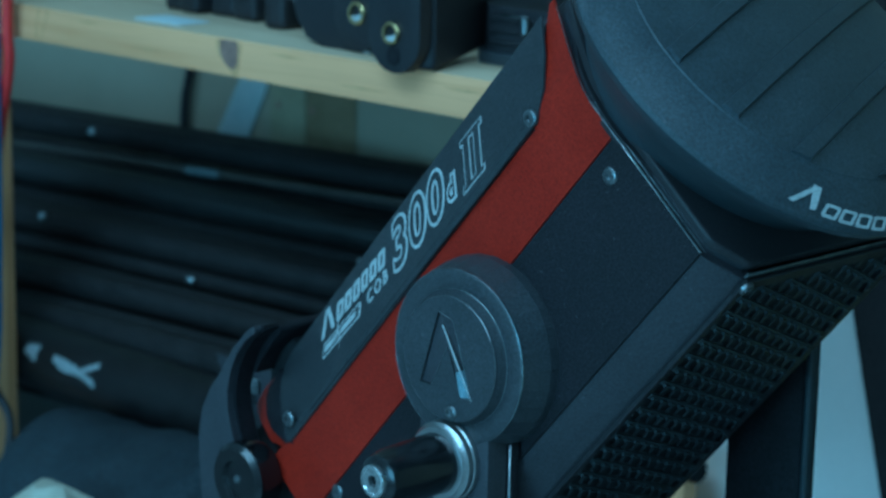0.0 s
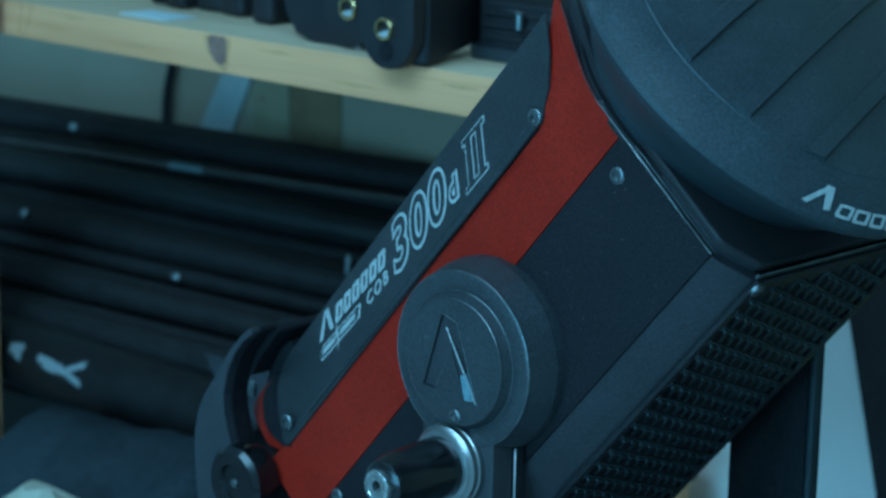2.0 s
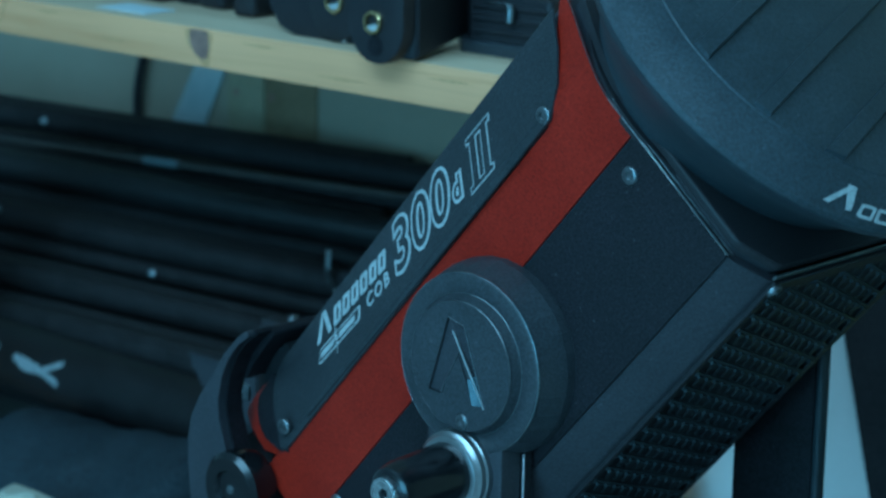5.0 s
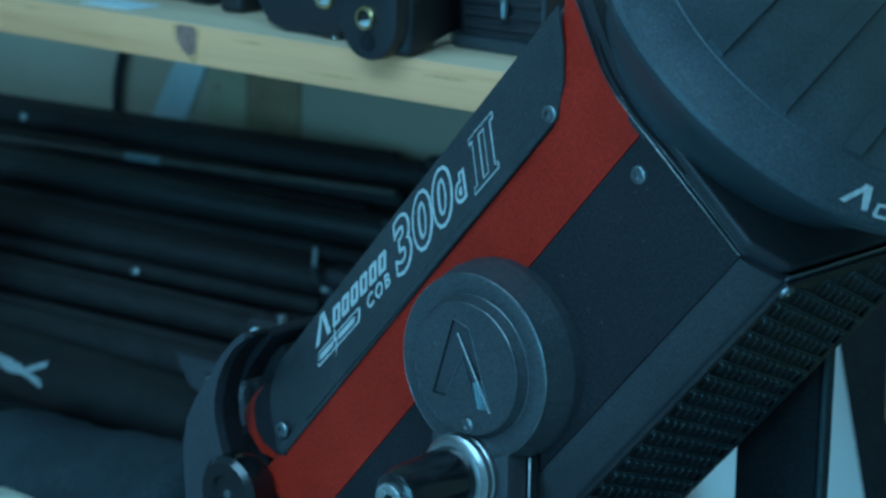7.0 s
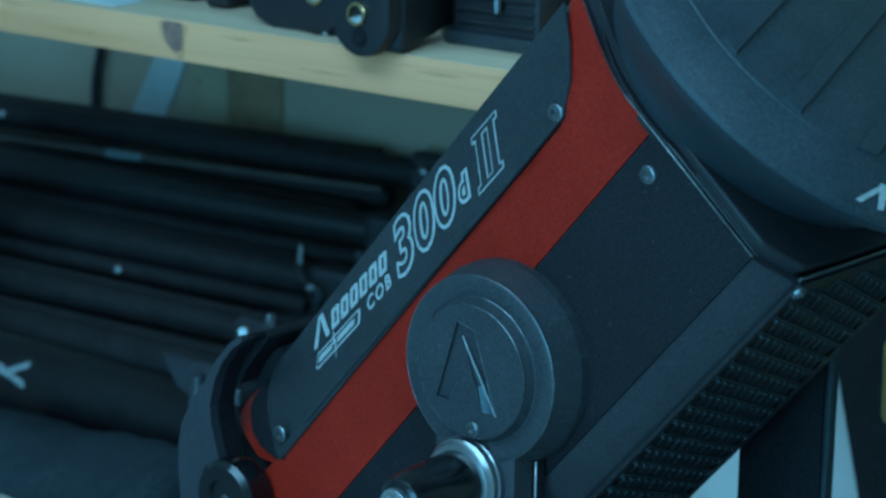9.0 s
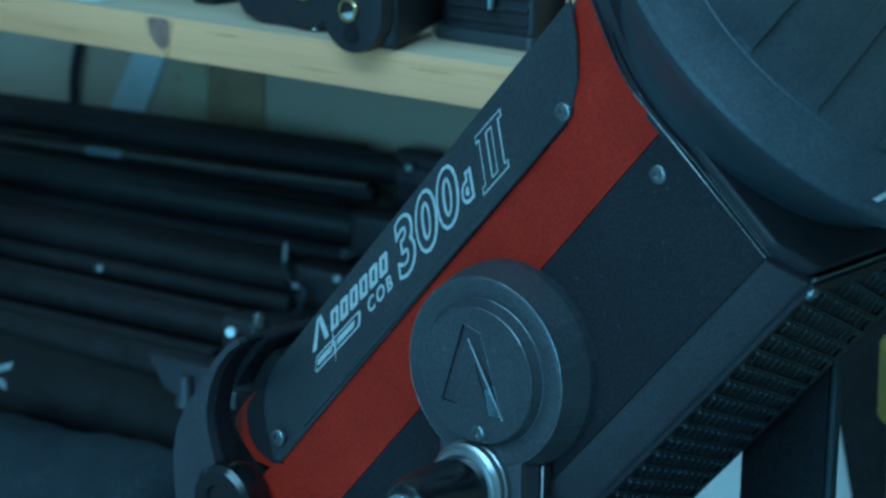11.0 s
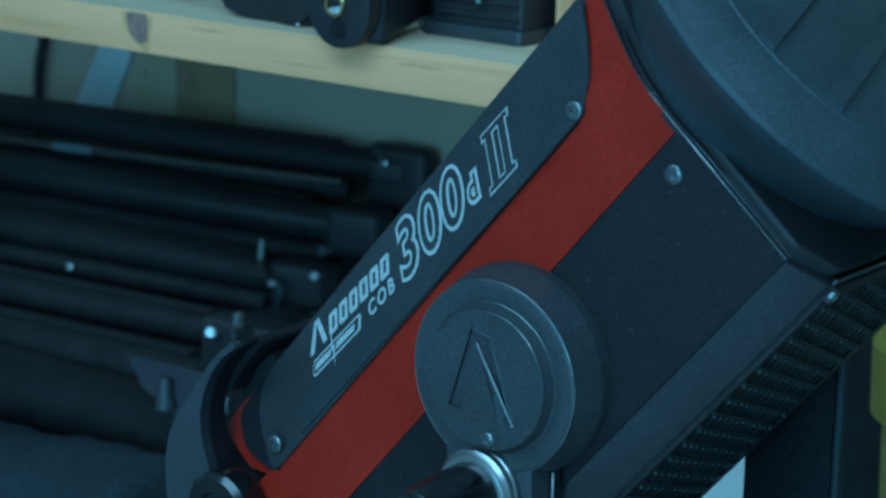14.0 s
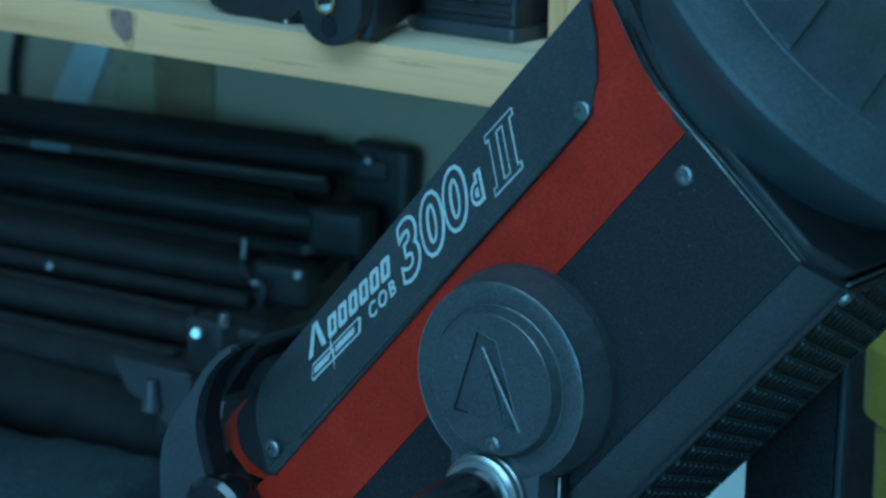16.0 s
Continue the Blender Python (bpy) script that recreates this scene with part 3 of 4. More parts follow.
def badge(lamp):
    """The badge plate that folds from the side onto the leaning facet, with its print."""
    t = 0.0014
    fl = rounded([(-0.2660, -0.003), (-0.0265, -0.0045), (-0.0160, 0.0060), (-0.0095, 0.0200), (-0.0045, 0.0380), (-0.2640, 0.0400)], [0.006, 0.004, 0.006, 0.0, 0.0, 0.035], 8)
    bm = prism(fl, 0.0003, t, 0.0006, m=FACET)
    plate = part("badge_plate", bm, M_BADGE, lamp, "dark grey badge plate with white print")
    part("badge_plate_edge", side([(-0.2655, 0.0968), (-0.033, 0.0940), (-0.0265, 0.0995), (-0.2600, 0.1000)], 0.0002, t), M_BADGE, lamp)
    part("print_line", prism([(-0.238, -0.0012), (-0.045, -0.0058), (-0.045, -0.0050), (-0.238, -0.0004)], t, t + 0.0002, m=FACET), M_DARK, plate, "thin dark groove")
    base = FACET @ pose(0, 0, t + 0.0002)

    def put(text, x, y, size, sx, shear, name, hollow, turn=-2.5, sp=1.0):
        m = base @ pose(x, y, 0, 0, 0, turn)
        bm = letters(text, size, 0.0002, shear, 0.0019 if hollow else 0.0002, sx, sp)
        bm.transform(m)
        ob = part(name, bm, M_WHITE, plate, "white printed lettering", False)
        if hollow:
            bm = letters(text, size, 0.0003, shear, 0.00015, sx, sp)
            bm.transform(m @ pose(0, 0, 0.0001))
            part("letter_core", bm, M_BADGE, ob, "dark core of the outlined letters", False)

    for k in range(3):
        put("300"[k], -0.1488 + 0.0166 * k, 0.0112 - 0.0009 * k, 0.0340, 0.88, 0.24, "model_digit", True)
    put("d", -0.0968, 0.0100, 0.0150, 0.85, 0.2, "model_letter", True)
    put("COB", -0.1745, 0.0128, 0.0092, 0.92, 0.2, "model_word", False, -2.5, 1.32)
    # the outlined numeral: two leaning stems between shared serif bars
    m = base @ pose(-0.0850, 0.0042, 0, 0, 0, -2.5)
    lean = 0.20

    def quad(x0, x1, y0, y1):
        return [(x0 + lean * y0, y0), (x1 + lean * y0, y0), (x1 + lean * y1, y1), (x0 + lean * y1, y1)]

    bars = (quad(0, 0.0190, 0, 0.0034), quad(0, 0.0190, 0.0228, 0.0262), quad(0.0022, 0.0078, 0.0030, 0.0232), quad(0.0112, 0.0168, 0.0030, 0.0232))
    for k, q in enumerate(bars):
        ob = part("model_numeral", prism(q, 0, 0.0002 + 0.00002 * k, m=m), M_WHITE, plate, "white outlined numeral stroke", False)
    cores = (quad(0.0007, 0.0183, 0.0007, 0.0027), quad(0.0007, 0.0183, 0.0235, 0.0255), quad(0.0029, 0.0071, 0.0018, 0.0244), quad(0.0119, 0.0161, 0.0018, 0.0244))
    for k, q in enumerate(cores):
        part("letter_core", prism(q, 0.0001, 0.0003 + 0.00002 * k, m=m), M_BADGE, ob, "dark core of the outlined letters", False)
    # the maker's word as a chevron and plain slanted blocks, hollowed
    m = base @ pose(-0.2105, 0.0243, 0, 0, 0, -4)
    part("mark", chevron(0.0125, 0.0002, m), M_WHITE, plate, "white printed mark", False)
    mark_row(plate, m @ pose(0.0085, 0, 0), 0.0065, 0.0090, 0.0021, 0.35, 6)
    # the small boxed line under it: outline and bars
    m = base @ pose(-0.2205, 0.0150, 0, 0, 0, -4)
    ob = part("mark", prism(slab(0, 0, 0.0385, 0.0068, 0.5), 0, 0.0002, m=m), M_WHITE, plate, "white printed box with a bar of small print", False)
    part("mark_core", prism(slab(0.0011, 0.0009, 0.0363, 0.0050, 0.5), 0.0001, 0.0003, m=m), M_BADGE, ob, "dark core of the printed box", False)
    for x, w in ((0.0030, 0.0125), (0.0200, 0.0150)):
        part("small_print", prism(slab(x, 0.0021, w, 0.0026, 0.5), 0.0002, 0.0004, m=m), M_WHITE, ob, "bar of small print", False)
    part("small_print", prism([(0.0165, -0.004), (0.0180, 0.0034), (0.0165, 0.0034), (0.0195, 0.0105), (0.0185, 0.0045), (0.0200, 0.0045)], 0.0002, 0.0004, m=m), M_WHITE, ob, "small white bolt shape", False)
    return plate


def film_light():
    lamp = thing("film_light", "black studio film light with a red band in its yoke", "film light", LM)
    part("housing", loft_x([(-0.272, section(0.0, True)), (-0.028, section(0.0, True)), (-0.020, section(0.0, True, 0.15)), (-0.012, section(0.0, True, 0.45)), (-0.001, section(0.0, True, 0.97))]), M_HOUSING, lamp, "dark grey metal housing")
    # plates on the side
    part("side_plate", side([(-0.27, 0.0006), (0.0002, 0.0004), (0.0002, 0.0627), (-0.27, 0.0627)], -0.0002, 0.0012, 0.0004), M_PLATE, lamp, "matt black side plate")
    band = side([(-0.282, 0.0632), (0.0004, 0.0632), (0.0004, 0.0800), (-0.0305, 0.0800), (-0.0305, 0.0934), (-0.262, 0.0960), (-0.272, 0.0985), (-0.282, 0.0985)], -0.0002, 0.0013)
    red = part("red_band", band, M_RED, lamp, "red anodised metal band")
    part("red_collar", bent_collar(), M_RED, lamp, "red metal collar behind the front ring")
    rear = prism(rounded([(-0.2680, 0.000), (-0.2600, 0.006), (-0.2620, 0.0400), (-0.2790, 0.0420), (-0.2925, 0.0415), (-0.2900, 0.0300), (-0.2822, 0.0115), (-0.2720, 0.0010)], [0, 0, 0, 0.003, 0.004, 0.01, 0.01, 0], 4), -0.0080, 0.0002, 0.0003)
    for v in rear.verts:
        v.co.z += 0.07 * min(0.0, v.co.x + 0.2740)
    rear.transform(FACET)
    # flat cap in black: shade of the badge end turning away, put into colour
    cap_end = prism(rounded([(-0.2620, -0.004), (-0.2680, 0.0008), (-0.2770, 0.0141), (-0.2803, 0.0242), (-0.2775, 0.0377), (-0.2600, 0.0400), (-0.2500, 0.0300)], [0, 0.002, 0.01, 0.012, 0.006, 0, 0], 5), -0.0060, 0.0012, 0.0005, m=FACET)
    part("badge_end_cap", cap_end, M_PLATE, lamp, "end cap behind the badge, black for its shaded turn")
    part("red_rear_collar", rear, M_RED, lamp, "red metal edge at the rear")
    # bright worn front lips
    part("front_lip", box(0.0007, 0.0011, -0.0016, -0.0006, 0.0005, 0.0810, 0.0001, 1), M_ALU, lamp, "bright worn metal lip")
    part("front_lip", box(0.0020, 0.0024, -0.0006, 0.0002, -0.0005, 0.0800, 0.0001, 1), M_STEEL, lamp, "bright worn metal lip")
    bend = [Vector((0.0009, flank(z, 1.0) - 0.0011, z)) for z in (0.081, 0.086, 0.092, 0.098, 0.105, 0.112, 0.125, 0.1328)]
    part("front_lip", pipe(bend, 0.00025, seg=6, steps=2), M_STEEL, lamp, "bright worn metal lip")
    part("front_edge", extrude_x(section(-0.0035, w=1.0), -0.001, 0.0016, 0.0006), M_HOUSING, lamp)
    part("underside_lip", box(0.0, 0.0025, 0.0138, 0.136, -0.0152, -0.0140, 0.0003, 1), M_STEEL, lamp, "bright worn metal lip")
    on_side = lambda x, z, lift=0.0012: frame_on((x, -lift, z), (1, 0, 0), (0, 0, 1))
    socket_screw("screw", lamp, on_side(-0.0131, 0.0526), 0.0039)
    socket_screw("screw", lamp, on_side(-0.0285, 0.0980, 0.0022), 0.0039)
    socket_screw("screw", lamp, on_side(-0.2547, 0.1040, 0.0024), 0.0039)
    socket_screw("screw", lamp, on_side(-0.2540, 0.0595), 0.0039)
    socket_screw("screw", lamp, frame_on((-0.0045, 0.0168, -0.0175), (1, 0, 0), (0, -1, 0)), 0.0034)
    grille(lamp)
    front_cap(lamp)
    badge(lamp)

    # rear handle: a flat blade on either side and a grip across the top
    upright = lambda *pts: [((LI @ Vector((x, 0, z))).x, (LI @ Vector((x, 0, z))).z) for x, z in pts]
    blade = upright((-0.303, -0.190), (-0.3065, -0.172), (-0.3080, -0.155), (-0.3080, -0.143), (-0.3055, -0.131), (-0.2990, -0.119), (-0.2895, -0.107), (-0.2815, -0.095), (-0.2725, -0.0855), (-0.2660, -0.0805),
                    (-0.2640, -0.0830), (-0.2715, -0.0885), (-0.2785, -0.0970), (-0.2835, -0.1070), (-0.2860, -0.1180), (-0.2855, -0.1270), (-0.2825, -0.1370), (-0.2780, -0.1500), (-0.2780, -0.1750))
    bl = side(rounded(blade, 0.006, 5), 0.0030, 0.0075, 0.0012)
    hd = part("rear_handle", bl, M_HOUSING, lamp, "grey plastic carrying handle at the rear")
    part("handle_blade", side(rounded(blade, 0.006, 5), -0.1520, -0.1475, 0.0012), M_HOUSING, hd)
    # added black backing, so that the inside of the handle stays dark
    part("handle_inner", side(rounded([(x + 0.0010, z - 0.0006) for x, z in blade], 0.006, 5), -0.0070, 0.0029), M_PLATE, hd, "black backing added to darken the inside of the handle")
    grip = upright((-0.2895, -0.1075), (-0.2815, -0.0955), (-0.2725, -0.0860), (-0.2660, -0.0810), (-0.2620, -0.0840), (-0.2690, -0.0920), (-0.2770, -0.1020), (-0.2820, -0.1110))
    part("handle_grip", side(rounded(grip, 0.002, 3), -0.1474, -0.0071, 0.0004), M_PLATE, hd, "black grip across the rear")
    # small pale plate for the patch of rear housing that catches light
    bracket = box(-0.3015, -0.2940, 0.0190, 0.0215, -0.1270, -0.1190, 0.002)
    bracket.transform(LI)
    part("rear_lit_patch", bracket, M_GREY, lamp, "pale grey plate drawn as the lit patch inside the handle")
    part("rear_core", extrude_x(section(-0.006), -0.312, -0.271, 0.001), M_DARK, lamp, "black rear section")
    # added block that closes the gap behind the handle with darkness
    shroud = side([(-0.3000, 0.0950), (-0.2840, 0.1220), (-0.2765, 0.1365), (-0.2640, 0.1445), (-0.2450, 0.1415), (-0.2450, 0.0950)], -0.1460, -0.0190, 0.001)
    part("rear_dark_fill", shroud, M_DARK, lamp, "black block added to darken the gap behind the handle")
    # the pivot of the rear handle on the side
    piv = lathe([(0.004, 0.0165), (-0.004, 0.0185), (-0.010, 0.0180), (-0.0125, 0.0155), (-0.0125, 0.0095), (-0.0105, 0.0085), (-0.0105, 0.003)], "Y", 40)
    piv.transform(pose(-0.2930, -0.0065, 0.0985))
    pv = part("rear_pivot", piv, M_GLOSS, lamp, "glossy black round pivot boss")
    socket_screw("screw", pv, frame_on((-0.2930, -0.0172, 0.0985), (1, 0, 0), (0, 0, 1)), 0.0022)

    # yoke with its tilt knob
    neck = box(-0.1322, -0.0955, -0.0200, -0.0078, -0.262, -0.070, 0.0012)
    rib = box(-0.1375, -0.1338, -0.0200, -0.0060, -0.262, -0.074, 0.0008)
    strip = box(-0.0952, -0.0940, -0.0078, -0.0030, -0.262, -0.1000, 0.0003, 1)
    for bm in (neck, rib, strip):
        bm.transform(LI)
    yoke = part("yoke", yoke_mesh(), M_PLATE, lamp, "black metal yoke")
    cover = part("yoke_cover", neck, M_HOUSING, yoke, "dark grey plastic cover on the yoke arm")
    part("cover_rib", rib, M_HOUSING, cover)
    # the far arm's lit side face, drawn as a strip of paler material
    far_lit_strip = box(-0.0662, -0.0624, 0.1660, 0.1720, -0.255, -0.078, 0.0016, 3)
    far_lit_strip.transform(LI)
    part("edge_strip", far_lit_strip, M_MESH, yoke, "paler strip drawn as the lit side of the far yoke arm")
    part("edge_strip", strip, M_ALU, yoke, "bare aluminium edge")
    kx, kz = -0.1230, 0.0460
    skirt = lathe([(0.0, 0.0420), (-0.0010, 0.0427), (-0.0060, 0.0425), (-0.0187, 0.0390), (-0.0187, 0.030)], "Y", 30)
    skirt.transform(pose(kx, 0, kz))
    prof = [(-0.0150, 0.0385), (-0.0188, 0.0390), (-0.0196, 0.0388), (-0.0201, 0.0383), (-0.0203, 0.0375), (-0.0203, 0.0306), (-0.0201, 0.0300), (-0.0202, 0.0297), (-0.0238, 0.0281), (-0.0238, 0.0278), (-0.0186, 0.0272), (-0.0186, 0.004)]
    kb = lathe(prof, "Y", 96)
    kb.transform(pose(kx, 0, kz))
    knob = part("tilt_knob_cover", kb, M_KNOB, lamp, "round dark grey pivot cover with stepped rings")
    part("skirt", skirt, M_KNOB, knob, "faceted conical skirt of the cover", False)
    # thin metal rings draw the highlights along the cover's steps
    for r, y, w in ((0.0386, -0.0198, 0.0003), (0.0301, -0.0203, 0.0002)):
        ring = lathe([(y + 0.0006, r - w), (y, r - 0.7 * w), (y - 0.00012, r), (y, r + 0.7 * w), (y + 0.0006, r + w)], "Y", 96, closed=True)
        ring.transform(pose(kx, 0, kz))
        part("edge_highlight_ring", ring, M_STEEL if r > 0.03 and w > 0.00025 else M_SCREW, knob, "thin metal ring drawn as the edge highlight")
    # the raised face with the emblem sunk into it
    em = frame_on((kx, -0.0250, kz), (1, 0, 0), (0, 0, 1))
    at = lambda *pts: [(x - kx, z - kz) for x, z in pts]
    disc = lambda r: [(r * math.cos(2 * math.pi * k / 96), r * math.sin(2 * math.pi * k / 96)) for k in range(96)]
    apex, tip, foot, heel = (-0.1123, 0.0641), (-0.1082, 0.0556), (-0.1257, 0.0250), (-0.1300, 0.0303)
    crotch, left_in, left_out, start = (-0.1197, 0.0502), (-0.1397, 0.0448), (-0.1440, 0.0502), (-0.1147, 0.0584)
    holes = at(apex, tip, foot, heel, crotch, left_in, left_out)
    sheet = pierced([disc(0.0279), holes], 0.0056)
    sheet.transform(em @ pose(0, 0, -0.0033))
    face = part("face", sheet, M_KNOB, knob, "raised round face with a sunken emblem", False)
    top = pierced([disc(0.0275), holes], 0.0006)
    top.transform(em @ pose(0, 0, -0.0003))
    part("face_edge", top, M_KNOB, face, "", False)
    # one more ring for the highlight round the raised face
    rim = lathe([(-0.0244, 0.0277), (-0.0247, 0.02785), (-0.0250, 0.0276), (-0.0247, 0.0274)], "Y", 96, closed=True)
    rim.transform(pose(kx, 0, kz))
    part("edge_highlight_ring", rim, M_SCREW, knob, "thin metal ring drawn as the edge highlight")
    stroke = lambda pts, depths: facet_of(at(*pts), depths, em)
    # sunken strokes take a darker grey than the face, for their shade
    part("emblem", stroke((apex, start, crotch, left_in, left_out), (-0.0008,) * 5), M_HOUSING, face, "sunken emblem stroke", False)
    waist, neckpoint = (-0.1213, 0.0384), (-0.1243, 0.0394)
    part("emblem", stroke((apex, tip, foot, start), (-0.0006, -0.0008, -0.0040, -0.0004)), M_HOUSING, face, "sloping facet of the emblem", False)
    part("emblem", stroke((start, waist, neckpoint, crotch), (-0.0004, -0.0010, -0.0006, -0.0006)), M_KNOB, face, "narrow facet of the emblem", False)
    part("emblem", stroke((waist, foot, heel, neckpoint), (-0.0024, -0.0040, 0.0001, -0.0004)), M_FACET, face, "polished metal facet of the emblem", False)
    # pale cords draw edge highlights, dark ones the shaded groove lines
    for a, b, r, mat in ((start, foot, 0.00034, M_ALU), (crotch, left_in, 0.0002, M_SCREW), (tip, foot, 0.00022, M_SCREW), (apex, tip, 0.0002, M_SCREW), (left_out, left_in, 0.0002, M_DARK), (apex, left_out, 0.00018, M_DARK)):
        p, q = [em @ Vector((*c, 0.0002)) for c in at(a, b)]
        part("emblem_edge_tone", pipe([p, (p + q) / 2, q], r, seg=8, steps=2), mat, face, "thin cord drawing light and shade along the emblem's edges")
    sp = Vector((-0.1396, 0, 0.0290))
    socket_screw("screw", knob, frame_on((sp.x, -0.0249, sp.z), (1, 0, 0), (0, 0, 1)), 0.0034, M_SCREW, "small steel socket screw")
    # locking handle below: bright collar, black barrel, socket bolt
    c = LI @ Vector((-0.1183, -0.0095, -0.1092))
    turned = [(-0.0060, 0.0150), (-0.0064, 0.0180)]
    for k in range(3):
        y, r = -0.0066 - 0.0036 * k, 0.0185 - 0.0004 * k
        turned += [(y, r - 0.0002), (y - 0.0003, r), (y - 0.0028, r), (y - 0.0031, r - 0.0003)]
    col = lathe(turned + [(-0.0178, 0.0164), (-0.0190, 0.0158), (-0.0195, 0.0140)], "Y", 56)
    col.transform(Matrix.Translation(c))
    part("collar", col, M_COLLAR, yoke, "bright turned metal collar")
    bar = lathe([(-0.012, 0.0125), (-0.016, 0.0138), (-0.047, 0.0122), (-0.0535, 0.0105), (-0.0550, 0.0085)], "Y", 48)
    bar.transform(Matrix.Translation(c))
    barrel = part("locking_handle", bar, M_GLOSS, yoke, "black locking handle")
    hexa = [(0.0028 * math.cos(math.pi * k / 3), 0.0028 * math.sin(math.pi * k / 3)) for k in range(6)]
    head = [(0.0072 * math.cos(2 * math.pi * k / 36), 0.0072 * math.sin(2 * math.pi * k / 36)) for k in range(36)]
    bt = pierced([head, hexa], 0.0030)
    bt.transform(frame_on((c.x, c.y - 0.0556, c.z), (1, 0, 0), (0, 0, 1)))
    bolt = part("bolt", bt, M_ALU, barrel, "steel socket bolt")
    rim = lathe([(-0.0566, 0.0066), (-0.0574, 0.0064), (-0.0576, 0.0056), (-0.0570, 0.0052)], "Y", 36, closed=True)
    rim.transform(Matrix.Translation(c))
    part("rim", rim, M_CHROME, bolt, "bright rim of the bolt")
    return lamp


def yoke_mesh():
    """Two arms beside the housing, a cross bar below and a spigot, built upright."""
    def arm(x0, x1, y0, y1, top, bm=None):
        xm, r = (x0 + x1) / 2, (x1 - x0) / 2
        pts = [(x0, -0.262), (x1, -0.262), (x1, top)] + [(xm + r * math.cos(a), top + r * math.sin(a)) for a in [math.pi * k / 8 for k in range(1, 8)]] + [(x0, top)]
        m = Matrix(((1, 0, 0, 0), (0, 0, -1, 0), (0, 1, 0, 0), (0, 0, 0, 1)))
        return prism(pts, -y1, -y0, 0.0015, bm=bm, m=m)
    bm = arm(-0.139, -0.0935, -0.0075, -0.0030, -0.062)
    arm(-0.1105, -0.0662, 0.166, 0.178, -0.062, bm)
    box(-0.135, -0.066, -0.0075, 0.178, -0.276, -0.2615, 0.002, bm=bm)
    rod(0.016, -0.36, -0.276, "Z", bm=bm, m=pose(-0.1, 0.077, 0))
    box(-0.15, -0.05, 0.064, 0.164, -0.3995, -0.36, 0.004, bm=bm)
    rod(0.014, 0.1435, 0.167, "Y", bm=bm, m=pose(-0.107, 0, -0.055))
    rod(0.012, -0.0135, 0.001, "Y", bm=bm, m=pose(-0.107, 0, -0.055))
    bm.transform(LI)
    return bm


film_light()

# ---------------------------------------------------------------- folded stands on the rack
def folded_stand(x1, y, z, yaw, lean, r, label, grey=False, rivets=(), legs=2, big=1.0, block=True):
    """A folded light stand that lies along the rack: column, legs, end block, rivets, wing knob."""
    st = thing("light_stand", label, "light stand", group="folded light stands")
    x0 = -1.55
    base = pose(x1, y, z, 0, lean, yaw)
    col = rod(r, x0 - x1, -0.012, "X", 0.001, 28)
    col.transform(base)
    part("column", col, M_TUBE_GREY if grey else M_TUBE, st, "black tube with a dull sheen")
    for k in range(legs):
        dy, dz = ((-0.75 * r, -1.55 * r), (0.95 * r, 0.45 * r))[k]
        leg = rod(r * 0.66, x0 - x1 + 0.1, -0.03 - 0.02 * k, "X", 0.001, 20)
        leg.transform(base @ pose(0, dy, dz))
        part("leg", leg, M_TUBE, st)
    if not block:
        big = 0.5
    blk = box(-0.030 * big, 0.012, -r * 1.15, r * 1.15, -r * 1.5 * big, r * 1.15 * big, r * 0.6 * big, 4)
    blk.transform(base)
    part("end_block", blk, M_BLACK, st, "black moulded end block")
    for x, up, *out in rivets:
        rv = lathe([(-0.002, 0.0036), (0.0012, 0.0034), (0.0020, 0.002)], "Z", 16)
        rv.transform(base @ pose(x, -r * (out[0] if out else 0.9), r * up, 62, 0, 0))
        part("rivet", rv, M_STEEL, st, "bright rivet")
    return st


